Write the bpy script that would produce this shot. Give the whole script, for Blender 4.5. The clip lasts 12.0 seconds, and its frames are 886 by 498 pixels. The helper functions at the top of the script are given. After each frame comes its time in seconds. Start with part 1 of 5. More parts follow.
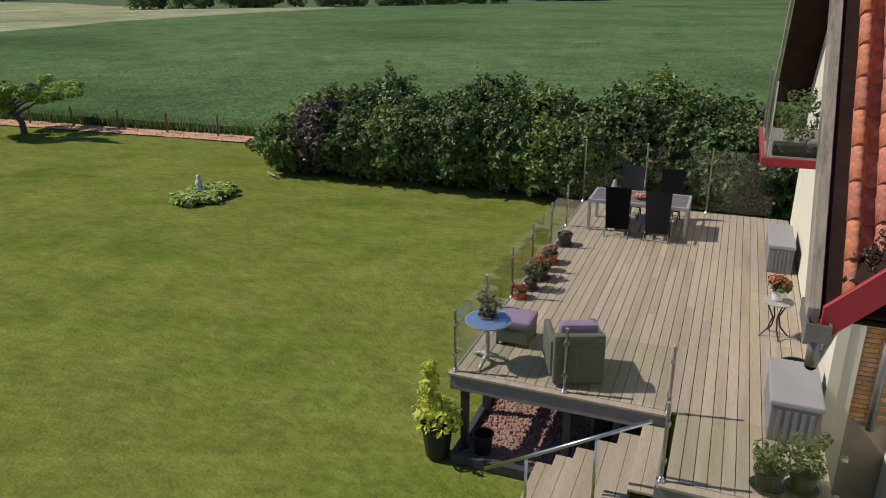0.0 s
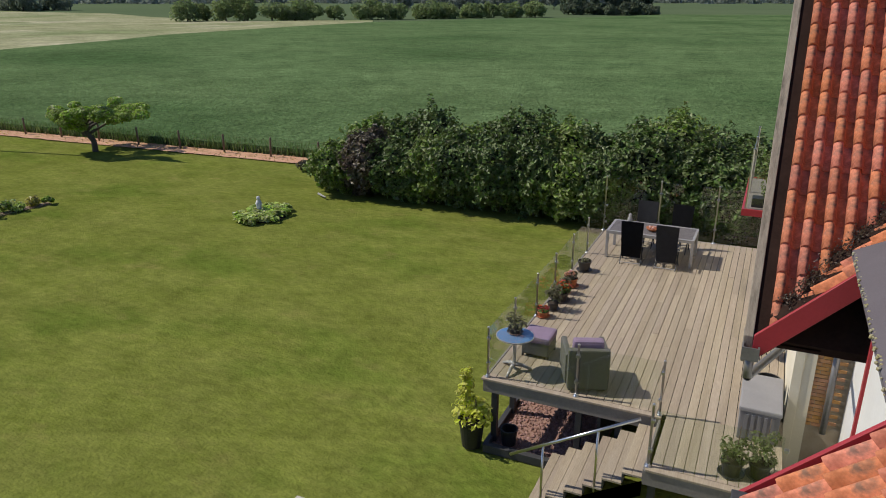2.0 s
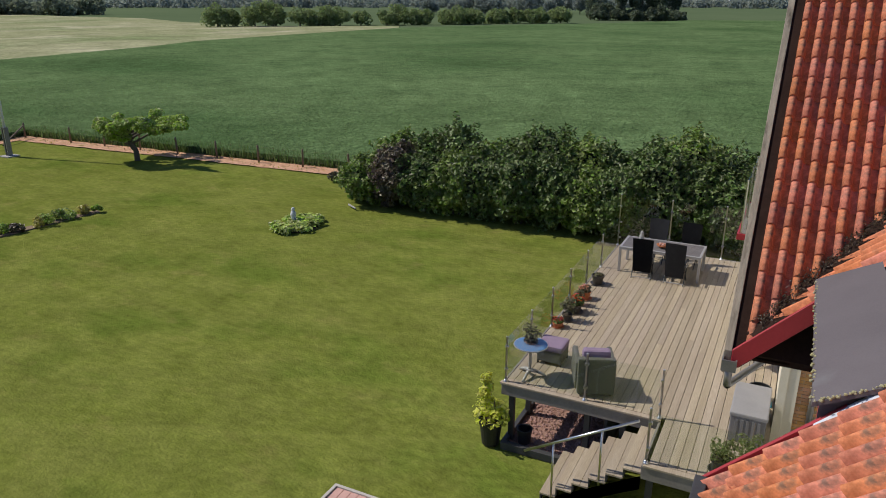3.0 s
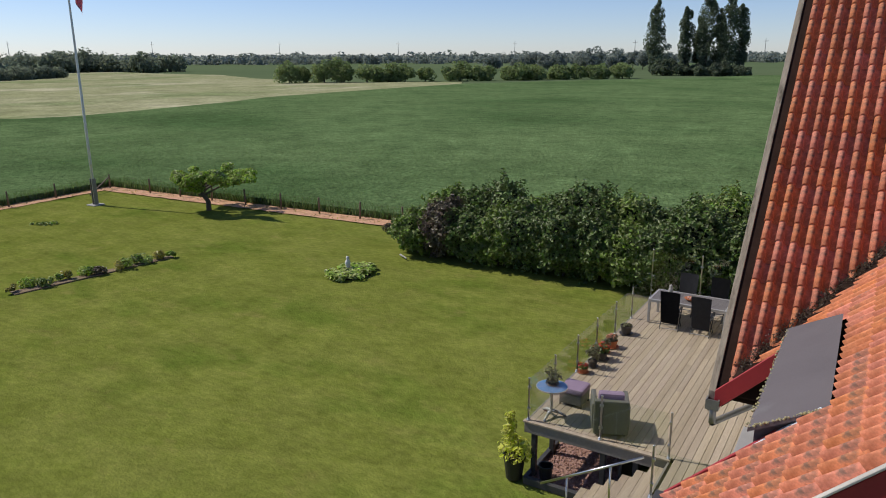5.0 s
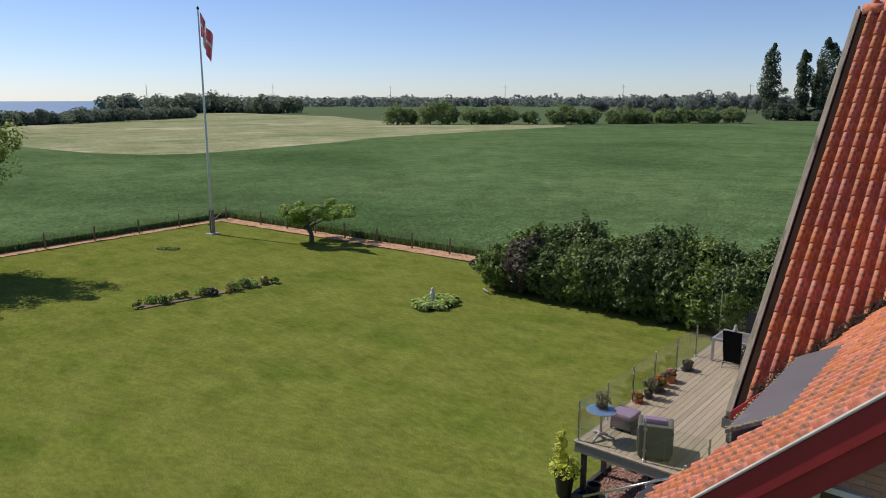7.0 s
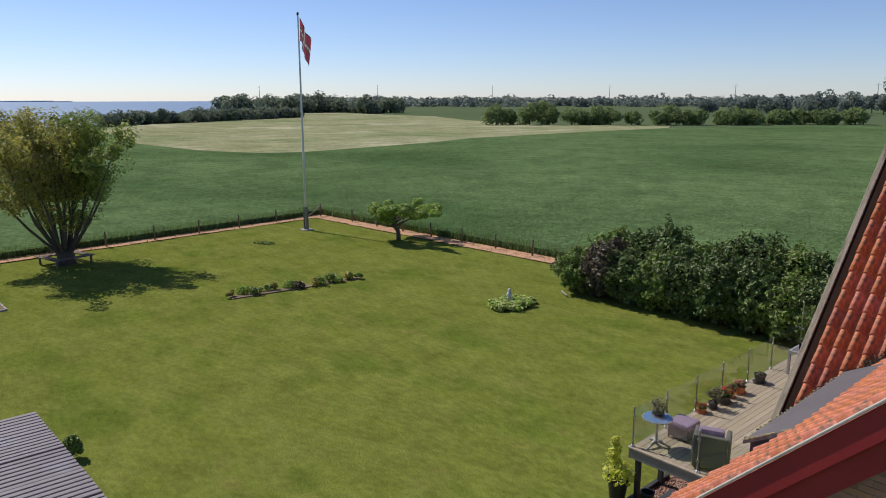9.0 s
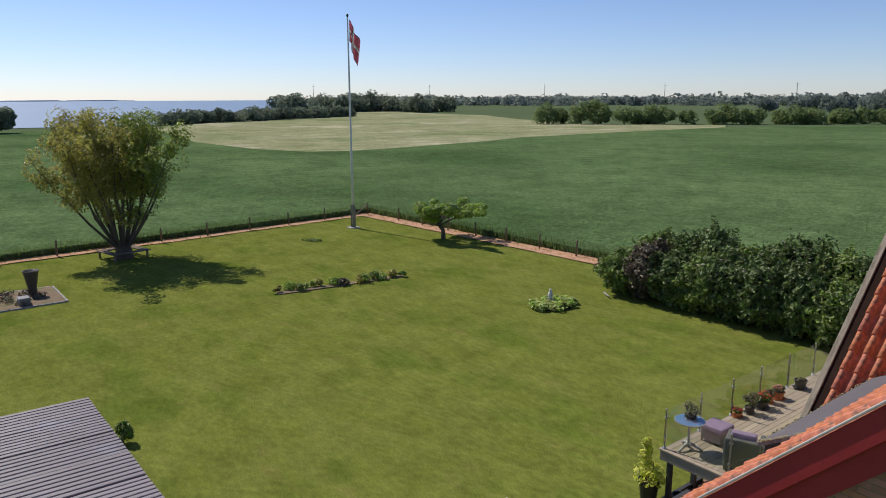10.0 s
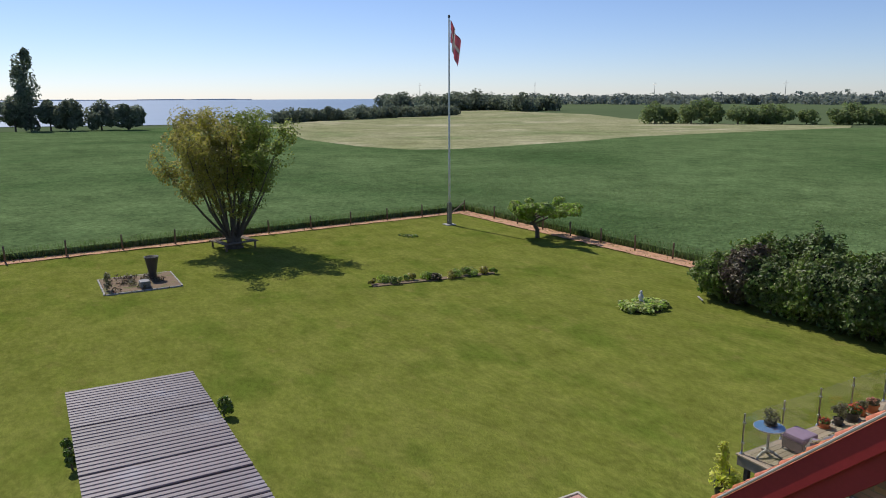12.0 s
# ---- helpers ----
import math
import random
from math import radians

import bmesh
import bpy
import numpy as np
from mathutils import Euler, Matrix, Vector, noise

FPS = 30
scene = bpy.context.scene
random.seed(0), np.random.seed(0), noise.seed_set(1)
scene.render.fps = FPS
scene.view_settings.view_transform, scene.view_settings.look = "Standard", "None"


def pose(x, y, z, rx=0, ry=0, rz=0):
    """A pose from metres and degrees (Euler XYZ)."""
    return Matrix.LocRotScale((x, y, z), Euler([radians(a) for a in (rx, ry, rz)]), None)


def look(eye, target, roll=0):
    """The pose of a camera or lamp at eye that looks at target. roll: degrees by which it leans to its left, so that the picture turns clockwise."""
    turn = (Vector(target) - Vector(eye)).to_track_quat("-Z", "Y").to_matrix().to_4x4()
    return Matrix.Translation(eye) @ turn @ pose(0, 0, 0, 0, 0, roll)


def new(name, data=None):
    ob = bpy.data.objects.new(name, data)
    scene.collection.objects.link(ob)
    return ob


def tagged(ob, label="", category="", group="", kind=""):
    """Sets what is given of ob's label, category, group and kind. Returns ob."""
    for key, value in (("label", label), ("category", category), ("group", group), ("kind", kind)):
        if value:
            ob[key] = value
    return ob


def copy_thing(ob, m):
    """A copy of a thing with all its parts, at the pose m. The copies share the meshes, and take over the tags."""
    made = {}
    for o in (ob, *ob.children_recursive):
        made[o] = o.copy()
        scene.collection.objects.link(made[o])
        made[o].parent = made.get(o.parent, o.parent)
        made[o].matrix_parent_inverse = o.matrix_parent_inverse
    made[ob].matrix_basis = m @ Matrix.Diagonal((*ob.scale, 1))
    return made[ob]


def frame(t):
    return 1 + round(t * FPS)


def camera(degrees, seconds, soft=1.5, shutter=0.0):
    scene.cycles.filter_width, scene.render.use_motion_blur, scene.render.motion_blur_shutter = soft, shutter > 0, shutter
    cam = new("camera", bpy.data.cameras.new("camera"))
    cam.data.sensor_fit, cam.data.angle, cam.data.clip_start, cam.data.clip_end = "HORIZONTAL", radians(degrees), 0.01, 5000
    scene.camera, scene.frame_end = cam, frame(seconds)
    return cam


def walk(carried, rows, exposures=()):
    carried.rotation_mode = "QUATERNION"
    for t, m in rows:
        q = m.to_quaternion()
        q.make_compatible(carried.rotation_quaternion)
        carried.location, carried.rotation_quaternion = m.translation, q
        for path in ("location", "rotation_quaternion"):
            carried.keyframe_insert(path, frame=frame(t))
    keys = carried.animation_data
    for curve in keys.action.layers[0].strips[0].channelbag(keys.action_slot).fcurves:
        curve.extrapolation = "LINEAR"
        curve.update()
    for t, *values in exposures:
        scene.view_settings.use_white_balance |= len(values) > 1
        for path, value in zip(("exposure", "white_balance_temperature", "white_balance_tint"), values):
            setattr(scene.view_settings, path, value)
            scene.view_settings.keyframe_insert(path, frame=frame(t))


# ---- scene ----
# camera and its way
cam = camera(63.2, 12.0, soft=1.0)
PATH = [
    (0, (3.385, -8.842, 6.806), (-0.132, -0.135, 3.368), -0.37),
    (0.5, (3.470, -9.116, 7.060), (-0.123, -0.432, 3.641), -0.35),
    (1, (3.673, -9.718, 7.359), (-0.021, -1.061, 3.983), -0.22),
    (1.5, (3.900, -10.302, 7.632), (0.078, -1.685, 4.292), -0.10),
    (2, (4.114, -10.944, 7.968), (0.185, -2.365, 4.656), -0.02),
    (2.5, (4.350, -11.453, 8.297), (0.282, -2.931, 5.008), 0.00),
    (3, (4.651, -12.169, 8.726), (0.429, -3.714, 5.457), 0.03),
    (5, (5.926, -13.208, 9.155), (0.872, -4.976, 6.565), -0.29),
    (5.5, (6.423, -13.584, 9.168), (1.057, -5.493, 6.773), -0.15),
    (6, (6.895, -13.897, 9.221), (1.215, -5.974, 6.992), -0.11),
    (6.5, (7.287, -14.106, 9.266), (1.316, -6.367, 7.157), -0.07),
    (7, (7.642, -14.188, 9.321), (1.380, -6.663, 7.282), -0.07),
    (9, (8.602, -13.855, 9.425), (1.358, -7.269, 7.388), -0.10),
    (9.5, (8.836, -13.822, 9.474), (1.373, -7.487, 7.430), -0.17),
    (10, (9.085, -13.783, 9.508), (1.397, -7.726, 7.457), -0.19),
    (10.5, (9.280, -13.703, 9.524), (1.387, -7.916, 7.473), -0.20),
    (11, (9.485, -13.728, 9.546), (1.388, -8.232, 7.488), -0.14),
    (11.5, (9.672, -13.710, 9.544), (1.388, -8.502, 7.484), -0.18),
    (12, (9.885, -13.722, 9.555), (1.414, -8.825, 7.492), -0.23),
]
walk(cam, [(t, look(eye, target, roll)) for t, eye, target, roll in PATH])

# ---- world, sun, exposure ----
SUN_EL, SUN_AZ = 47.0, (-0.985, -0.17)
world = bpy.data.worlds.new("sky")
scene.world = world
world.use_nodes = True
wn, wl = world.node_tree.nodes, world.node_tree.links
sky = wn.new("ShaderNodeTexSky")
sky.sky_type = "NISHITA"
sky.sun_disc = False
sky.sun_elevation = radians(SUN_EL)
sky.sun_rotation = math.atan2(SUN_AZ[0], SUN_AZ[1])
sky.air_density, sky.dust_density, sky.ozone_density = 0.8, 0.15, 4.0
tint = wn.new("ShaderNodeMix")
tint.data_type, tint.blend_type = "RGBA", "MULTIPLY"
tint.inputs[0].default_value = 1.0
tint.inputs[7].default_value = (0.95, 0.94, 1.08, 1)
wl.new(sky.outputs[0], tint.inputs[6])
wl.new(tint.outputs[2], wn["Background"].inputs[0])
wn["Background"].inputs[1].default_value = 0.107
sun = new("sun", bpy.data.lights.new("sun", "SUN"))
sun.data.energy, sun.data.angle, sun.data.color = 4.3, radians(0.55), (1.0, 0.935, 0.83)
ce = math.cos(radians(SUN_EL))
sun.matrix_world = look((SUN_AZ[0] * ce * 50, SUN_AZ[1] * ce * 50, math.sin(radians(SUN_EL)) * 50), (0, 0, 0))
scene.view_settings.exposure = 0.0


# ---- materials ----
def mat(name, c1, c2=None, rough=0.7, scale=3.0, fine=40.0, bump=0.2, bump_scale=None, metal=0.0, vary=0.0, stretch=(1, 1, 1), spec=0.4, stain=None, stain_scale=0.6, stain_at=0.55, depth=0.01, grain=(), patches=None):
    """A surface: two colours mixed by coarse and fine noise, optional stains, bump, and a change from piece to piece."""
    m = bpy.data.materials.new(name)
    m.use_nodes = True
    n, l = m.node_tree.nodes, m.node_tree.links
    b = n["Principled BSDF"]
    c2 = c2 or tuple(v * 0.75 for v in c1)
    geo = n.new("ShaderNodeTexCoord")
    mp = n.new("ShaderNodeMapping")
    mp.inputs["Scale"].default_value = stretch
    l.new(geo.outputs["Object"], mp.inputs[0])

    def noise_tex(s, detail=4.0):
        t = n.new("ShaderNodeTexNoise")
        t.inputs["Scale"].default_value, t.inputs["Detail"].default_value, t.inputs["Roughness"].default_value = s, detail, 0.6
        l.new(mp.outputs[0], t.inputs[0])
        return t

    def math_node(op, a, bb):
        k = n.new("ShaderNodeMath")
        k.operation = op
        for i, v in enumerate((a, bb)):
            if isinstance(v, (int, float)):
                k.inputs[i].default_value = v
            else:
                l.new(v, k.inputs[i])
        return k.outputs[0]

    def mix(fac, a, bb, mode="MIX"):
        k = n.new("ShaderNodeMix")
        k.data_type, k.blend_type = "RGBA", mode
        if isinstance(fac, (int, float)):
            k.inputs[0].default_value = fac
        else:
            l.new(fac, k.inputs[0])
        for i, v in ((6, a), (7, bb)):
            if isinstance(v, tuple):
                k.inputs[i].default_value = (*v, 1)
            else:
                l.new(v, k.inputs[i])
        return k.outputs[2]

    def contrast(src, lo, hi):
        r = n.new("ShaderNodeMapRange")
        r.inputs[1].default_value, r.inputs[2].default_value = lo, hi
        l.new(src, r.inputs[0])
        return r.outputs[0]

    coarse, small = noise_tex(scale), noise_tex(fine, 3.0)
    f = contrast(math_node("ADD", math_node("MULTIPLY", coarse.outputs[0], 0.6), math_node("MULTIPLY", small.outputs[0], 0.4)), 0.36, 0.64)
    col = mix(f, c1, c2)
    if stain:
        st = noise_tex(stain_scale, 6.0)
        col = mix(contrast(st.outputs[0], stain_at, stain_at + 0.12), col, stain)
    if patches:
        pt = noise_tex(patches[1], 5.0)
        col = mix(math_node("MULTIPLY", contrast(pt.outputs[0], patches[2], patches[2] + 0.15), 0.6), col, patches[0])
    for g_scale, amount in grain:
        gt = noise_tex(g_scale, 5.0)
        k = math_node("ADD", math_node("MULTIPLY", contrast(gt.outputs[0], 0.34, 0.66), amount), 1.0 - amount / 2)
        hv = n.new("ShaderNodeHueSaturation")
        l.new(k, hv.inputs["Value"])
        l.new(col, hv.inputs["Color"])
        col = hv.outputs[0]
    if vary:
        info, gm = n.new("ShaderNodeObjectInfo"), n.new("ShaderNodeNewGeometry")
        r = math_node("FRACT", math_node("ADD", info.outputs["Random"], gm.outputs["Random Per Island"]), 0.0)
        hsv = n.new("ShaderNodeHueSaturation")
        l.new(math_node("ADD", math_node("MULTIPLY", r, vary), 1.0 - vary / 2), hsv.inputs["Value"])
        r2 = math_node("FRACT", math_node("MULTIPLY", r, 7.13), 0.0)
        l.new(math_node("ADD", math_node("MULTIPLY", r2, vary * 0.06), 0.5 - vary * 0.03), hsv.inputs["Hue"])
        l.new(math_node("ADD", math_node("MULTIPLY", r2, vary * 0.5), 1.0 - vary * 0.25), hsv.inputs["Saturation"])
        l.new(col, hsv.inputs["Color"])
        col = hsv.outputs[0]
    l.new(col, b.inputs["Base Color"])
    b.inputs["Roughness"].default_value, b.inputs["Metallic"].default_value = rough, metal
    b.inputs["Specular IOR Level"].default_value = spec
    if bump:
        bt = noise_tex(bump_scale or fine, 3.0)
        bn = n.new("ShaderNodeBump")
        bn.inputs["Strength"].default_value, bn.inputs["Distance"].default_value = bump, depth
        l.new(bt.outputs[0], bn.inputs["Height"])
        l.new(bn.outputs[0], b.inputs["Normal"])
    return m


def leaf_mat(name, c1, c2, vary=0.8, rough=0.42, thin=0.5):
    """Leaves: light passes through them; each leaf has a tone of its own."""
    m = mat(name, c1, c2, rough=rough, scale=1.5, fine=12, bump=0, vary=vary, spec=0.35)
    n, l = m.node_tree.nodes, m.node_tree.links
    b, out = n["Principled BSDF"], n["Material Output"]
    tr = n.new("ShaderNodeBsdfTranslucent")
    mx = n.new("ShaderNodeMixShader")
    mx.inputs[0].default_value = thin
    l.new(b.inputs["Base Color"].links[0].from_socket, tr.inputs[0])
    l.new(b.outputs[0], mx.inputs[1])
    l.new(tr.outputs[0], mx.inputs[2])
    l.new(mx.outputs[0], out.inputs[0])
    return m


def glass_mat(name, tint, gloss=0.1):
    m = bpy.data.materials.new(name)
    m.use_nodes = True
    n, l = m.node_tree.nodes, m.node_tree.links
    n.remove(n["Principled BSDF"])
    t, g, mx, fr = n.new("ShaderNodeBsdfTransparent"), n.new("ShaderNodeBsdfGlossy"), n.new("ShaderNodeMixShader"), n.new("ShaderNodeLayerWeight")
    pw, ml = n.new("ShaderNodeMath"), n.new("ShaderNodeMath")
    pw.operation, ml.operation = "POWER", "MULTIPLY_ADD"
    pw.inputs[1].default_value, ml.inputs[1].default_value, ml.inputs[2].default_value = 4.0, 0.5, 0.05
    t.inputs[0].default_value = (*tint, 1)
    g.inputs["Roughness"].default_value = 0.02
    l.new(fr.outputs["Facing"], pw.inputs[0])
    l.new(pw.outputs[0], ml.inputs[0])
    l.new(ml.outputs[0], mx.inputs[0])
    l.new(t.outputs[0], mx.inputs[1])
    l.new(g.outputs[0], mx.inputs[2])
    l.new(mx.outputs[0], n["Material Output"].inputs[0])
    return m


M = {}
M["lawn"] = mat("lawn_grass", (0.134, 0.158, 0.028), (0.172, 0.188, 0.043), rough=1.0, scale=0.45, fine=3.0, bump=0.7, bump_scale=14, spec=0.0, stretch=(0.8, 1.25, 1), stain=(0.11, 0.145, 0.024), stain_scale=0.25, stain_at=0.52, depth=0.06, grain=((0.3, 0.14), (1.1, 0.26), (4.5, 0.28), (16.0, 0.16)), patches=((0.2, 0.185, 0.055), 0.8, 0.58))
M["soil"] = mat("dry_soil", (0.46, 0.25, 0.15), (0.58, 0.36, 0.23), rough=0.95, scale=1.5, fine=14, bump=0.8, spec=0.1, stain=(0.3, 0.2, 0.09), stain_scale=1.3, stain_at=0.58, depth=0.04, grain=((5.0, 0.4),))
M["crop"] = mat("crop_field", (0.088, 0.142, 0.057), (0.118, 0.172, 0.073), rough=1.0, scale=0.06, fine=1.6, bump=1.0, bump_scale=2.6, spec=0.0, stain=(0.064, 0.11, 0.042), stain_scale=0.03, stain_at=0.5, depth=0.25, grain=((0.12, 0.28), (0.5, 0.34), (2.2, 0.5), (7.0, 0.25)))
M["meadow"] = mat("pale_meadow", (0.235, 0.245, 0.125), (0.32, 0.315, 0.19), rough=0.95, scale=0.02, fine=0.2, bump=0.6, bump_scale=1.2, spec=0.0, stain=(0.4, 0.375, 0.25), stain_scale=0.04, stain_at=0.54, patches=((0.13, 0.18, 0.07), 0.03, 0.49), depth=0.3, grain=((0.15, 0.35), (1.0, 0.4)))
M["farfield"] = mat("far_fields", (0.085, 0.12, 0.062), (0.11, 0.145, 0.075), rough=1.0, scale=0.004, fine=0.05, bump=0, spec=0.0)
M["water"] = mat("sea_water", (0.13, 0.21, 0.32), (0.16, 0.24, 0.35), rough=0.45, scale=0.01, fine=0.1, bump=0.35, bump_scale=0.6, spec=0.5, stretch=(1, 0.3, 1), depth=0.15)
M["deck"] = mat("weathered_decking", (0.29, 0.232, 0.165), (0.375, 0.312, 0.232), rough=0.75, scale=0.6, fine=10, bump=0.25, bump_scale=20, vary=0.2, stretch=(8, 0.5, 1), stain=(0.27, 0.22, 0.16), stain_scale=0.5, stain_at=0.58, grain=((14.0, 0.25),))
M["darkwood"] = mat("dark_painted_timber", (0.035, 0.035, 0.037), (0.055, 0.054, 0.055), rough=0.6, scale=2, fine=25, bump=0.15)
M["greywood"] = mat("grey_fascia_timber", (0.16, 0.145, 0.13), (0.22, 0.2, 0.18), rough=0.75, scale=2, fine=25, bump=0.2)
M["oldwood"] = mat("silvered_old_timber", (0.19, 0.16, 0.12), (0.32, 0.275, 0.21), rough=0.85, scale=3, fine=20, bump=0.4, stretch=(6, 1, 1), stain=(0.1, 0.085, 0.06), stain_scale=1.2)
M["brownwood"] = mat("dark_brown_board", (0.022, 0.013, 0.01), (0.036, 0.021, 0.016), rough=0.95, scale=2, fine=20, bump=0.25, spec=0.05)
M["post"] = mat("fence_post_wood", (0.13, 0.095, 0.065), (0.2, 0.15, 0.1), rough=0.9, scale=4, fine=30, bump=0.4)
M["steel"] = mat("brushed_steel", (0.62, 0.61, 0.59), (0.52, 0.51, 0.5), rough=0.28, metal=1.0, scale=4, fine=60, bump=0.03)
M["alu"] = mat("grey_aluminium", (0.42, 0.4, 0.38), (0.35, 0.335, 0.32), rough=0.5, metal=0.35, scale=4, fine=60, bump=0.03)
M["glass"] = glass_mat("clear_glass", (0.955, 0.975, 0.962))
M["bluetop"] = mat("frosted_blue_glass", (0.09, 0.19, 0.36), (0.12, 0.23, 0.42), rough=0.1, scale=3, fine=30, bump=0.0, spec=0.8)
M["tile"] = mat("clay_pantile", (0.5, 0.165, 0.09), (0.59, 0.225, 0.13), rough=0.85, scale=2.5, fine=30, bump=0.3, vary=0.24, stain=(0.22, 0.12, 0.085), stain_scale=4.0, stain_at=0.58, spec=0.12, grain=((9.0, 0.35), (28.0, 0.25)), patches=((0.42, 0.27, 0.19), 1.3, 0.62))
M["moss"] = mat("roof_moss", (0.3, 0.26, 0.1), (0.36, 0.34, 0.24), rough=1.0, scale=8, fine=40, bump=0.8)
M["felt"] = mat("grey_roofing_felt", (0.1, 0.086, 0.092), (0.122, 0.106, 0.112), rough=0.9, scale=1.2, fine=60, bump=0.3, stain=(0.145, 0.138, 0.142), stain_scale=0.9, stain_at=0.6)
M["lead"] = mat("dull_zinc_sheet", (0.1, 0.088, 0.11), (0.14, 0.125, 0.15), rough=0.6, scale=1.5, fine=20, bump=0.1, metal=0.2)
M["zinc"] = mat("zinc_gutter", (0.2, 0.19, 0.185), (0.27, 0.255, 0.24), rough=0.45, scale=3, fine=30, bump=0.08, metal=0.6)
M["flash"] = mat("white_flashing", (0.6, 0.62, 0.68), (0.5, 0.52, 0.58), rough=0.5, scale=4, fine=30, bump=0.2)
M["redpaint"] = mat("red_painted_board", (0.36, 0.028, 0.034), (0.29, 0.022, 0.028), rough=0.5, scale=1.5, fine=25, bump=0.1, stretch=(1, 1, 1))
M["whitecap"] = mat("white_verge_cap", (0.5, 0.47, 0.42), (0.38, 0.35, 0.31), rough=0.7, scale=3, fine=30, bump=0.2)
M["brick"] = mat("yellow_brown_brick", (0.36, 0.18, 0.075), (0.46, 0.26, 0.12), rough=0.9, scale=3, fine=40, bump=0.3, vary=0.4)
M["redbrick"] = mat("red_brick", (0.45, 0.23, 0.15), (0.52, 0.29, 0.2), rough=0.9, scale=3, fine=40, bump=0.3, vary=0.35)
M["mortar"] = mat("pale_mortar", (0.3, 0.24, 0.17), (0.36, 0.3, 0.22), rough=0.95, scale=5, fine=60, bump=0.3)
M["yellow"] = mat("cream_render", (0.7, 0.64, 0.5), (0.64, 0.58, 0.44), rough=0.85, scale=2, fine=30, bump=0.15)
M["white"] = mat("white_paint", (0.75, 0.74, 0.71), (0.68, 0.67, 0.64), rough=0.5, scale=2, fine=30, bump=0.05)
M["window"] = mat("dark_window_glass", (0.02, 0.024, 0.028), (0.03, 0.034, 0.04), rough=0.06, scale=1, fine=5, bump=0, spec=0.8)
M["black"] = mat("black_textile", (0.024, 0.024, 0.027), (0.036, 0.036, 0.039), rough=0.75, scale=6, fine=120, bump=0.3)
M["plastic"] = mat("black_plastic", (0.015, 0.015, 0.016), (0.025, 0.025, 0.026), rough=0.4, scale=5, fine=40, bump=0.05)
M["wicker"] = mat("grey_woven_wicker", (0.085, 0.083, 0.072), (0.13, 0.127, 0.11), rough=0.8, scale=20, fine=90, bump=0.7)
M["purple"] = mat("mauve_cushion_fabric", (0.2, 0.145, 0.21), (0.25, 0.185, 0.26), rough=0.9, scale=5, fine=120, bump=0.25)
M["greybox"] = mat("grey_plastic_box", (0.29, 0.28, 0.275), (0.25, 0.242, 0.24), rough=0.5, scale=3, fine=40, bump=0.1)
M["darkgrey"] = mat("grey_plastic_side", (0.17, 0.165, 0.165), (0.2, 0.196, 0.195), rough=0.5, scale=3, fine=40, bump=0.1)
M["slate"] = mat("grey_table_slats", (0.12, 0.108, 0.105), (0.165, 0.15, 0.145), rough=0.6, scale=4, fine=40, bump=0.2)
M["terracotta"] = mat("terracotta", (0.42, 0.15, 0.06), (0.34, 0.12, 0.055), rough=0.85, scale=6, fine=60, bump=0.2)
M["darkpot"] = mat("dark_brown_glaze", (0.045, 0.04, 0.035), (0.07, 0.06, 0.05), rough=0.35, scale=6, fine=60, bump=0.1)
M["earth"] = mat("potting_soil", (0.03, 0.022, 0.016), (0.06, 0.045, 0.03), rough=1.0, scale=20, fine=80, bump=0.8)
M["bedsoil"] = mat("dry_bed_soil", (0.16, 0.11, 0.07), (0.24, 0.17, 0.11), rough=1.0, scale=2, fine=14, bump=0.8, stain=(0.12, 0.13, 0.04), stain_scale=1.5, stain_at=0.52, depth=0.03)
M["gravel"] = mat("red_granite_gravel", (0.26, 0.14, 0.12), (0.38, 0.24, 0.2), rough=0.9, scale=20, fine=60, bump=0.6, vary=0.5)
M["stone"] = mat("grey_stone", (0.36, 0.35, 0.33), (0.28, 0.27, 0.25), rough=0.9, scale=5, fine=50, bump=0.3)
M["statue"] = mat("white_stone_figure", (0.62, 0.62, 0.6), (0.5, 0.5, 0.48), rough=0.8, scale=6, fine=60, bump=0.2)
M["bark"] = mat("grey_brown_bark", (0.08, 0.064, 0.05), (0.13, 0.11, 0.085), rough=0.95, scale=4, fine=30, bump=0.7, stretch=(3, 3, 0.6), depth=0.03)
M["corr"] = mat("dark_corrugated_sheet", (0.185, 0.158, 0.168), (0.225, 0.195, 0.205), rough=0.55, scale=1.2, fine=20, bump=0.1, vary=0.25, stain=(0.27, 0.255, 0.28), stain_scale=0.8, stain_at=0.6)
M["flagred"] = mat("red_flag_cloth", (0.6, 0.24, 0.29), (0.55, 0.2, 0.25), rough=0.85, scale=4, fine=60, bump=0.1)
M["flagwhite"] = mat("white_flag_cloth", (0.75, 0.74, 0.74), (0.68, 0.67, 0.67), rough=0.85, scale=4, fine=60, bump=0.1)
M["pinkroof"] = mat("pale_pink_roof_felt", (0.55, 0.33, 0.28), (0.48, 0.28, 0.24), rough=0.85, scale=4, fine=40, bump=0.2)
M["redflower"] = leaf_mat("red_petals", (0.55, 0.05, 0.03), (0.6, 0.16, 0.1))
M["pinkflower"] = leaf_mat("salmon_petals", (0.6, 0.25, 0.16), (0.65, 0.4, 0.3))
M["leaf_hedge"] = leaf_mat("hedge_leaves", (0.08, 0.122, 0.03), (0.145, 0.2, 0.058), rough=0.5, thin=0.2)
M["leaf_lime"] = leaf_mat("light_hedge_leaves", (0.14, 0.205, 0.04), (0.215, 0.28, 0.07), rough=0.5, thin=0.25)
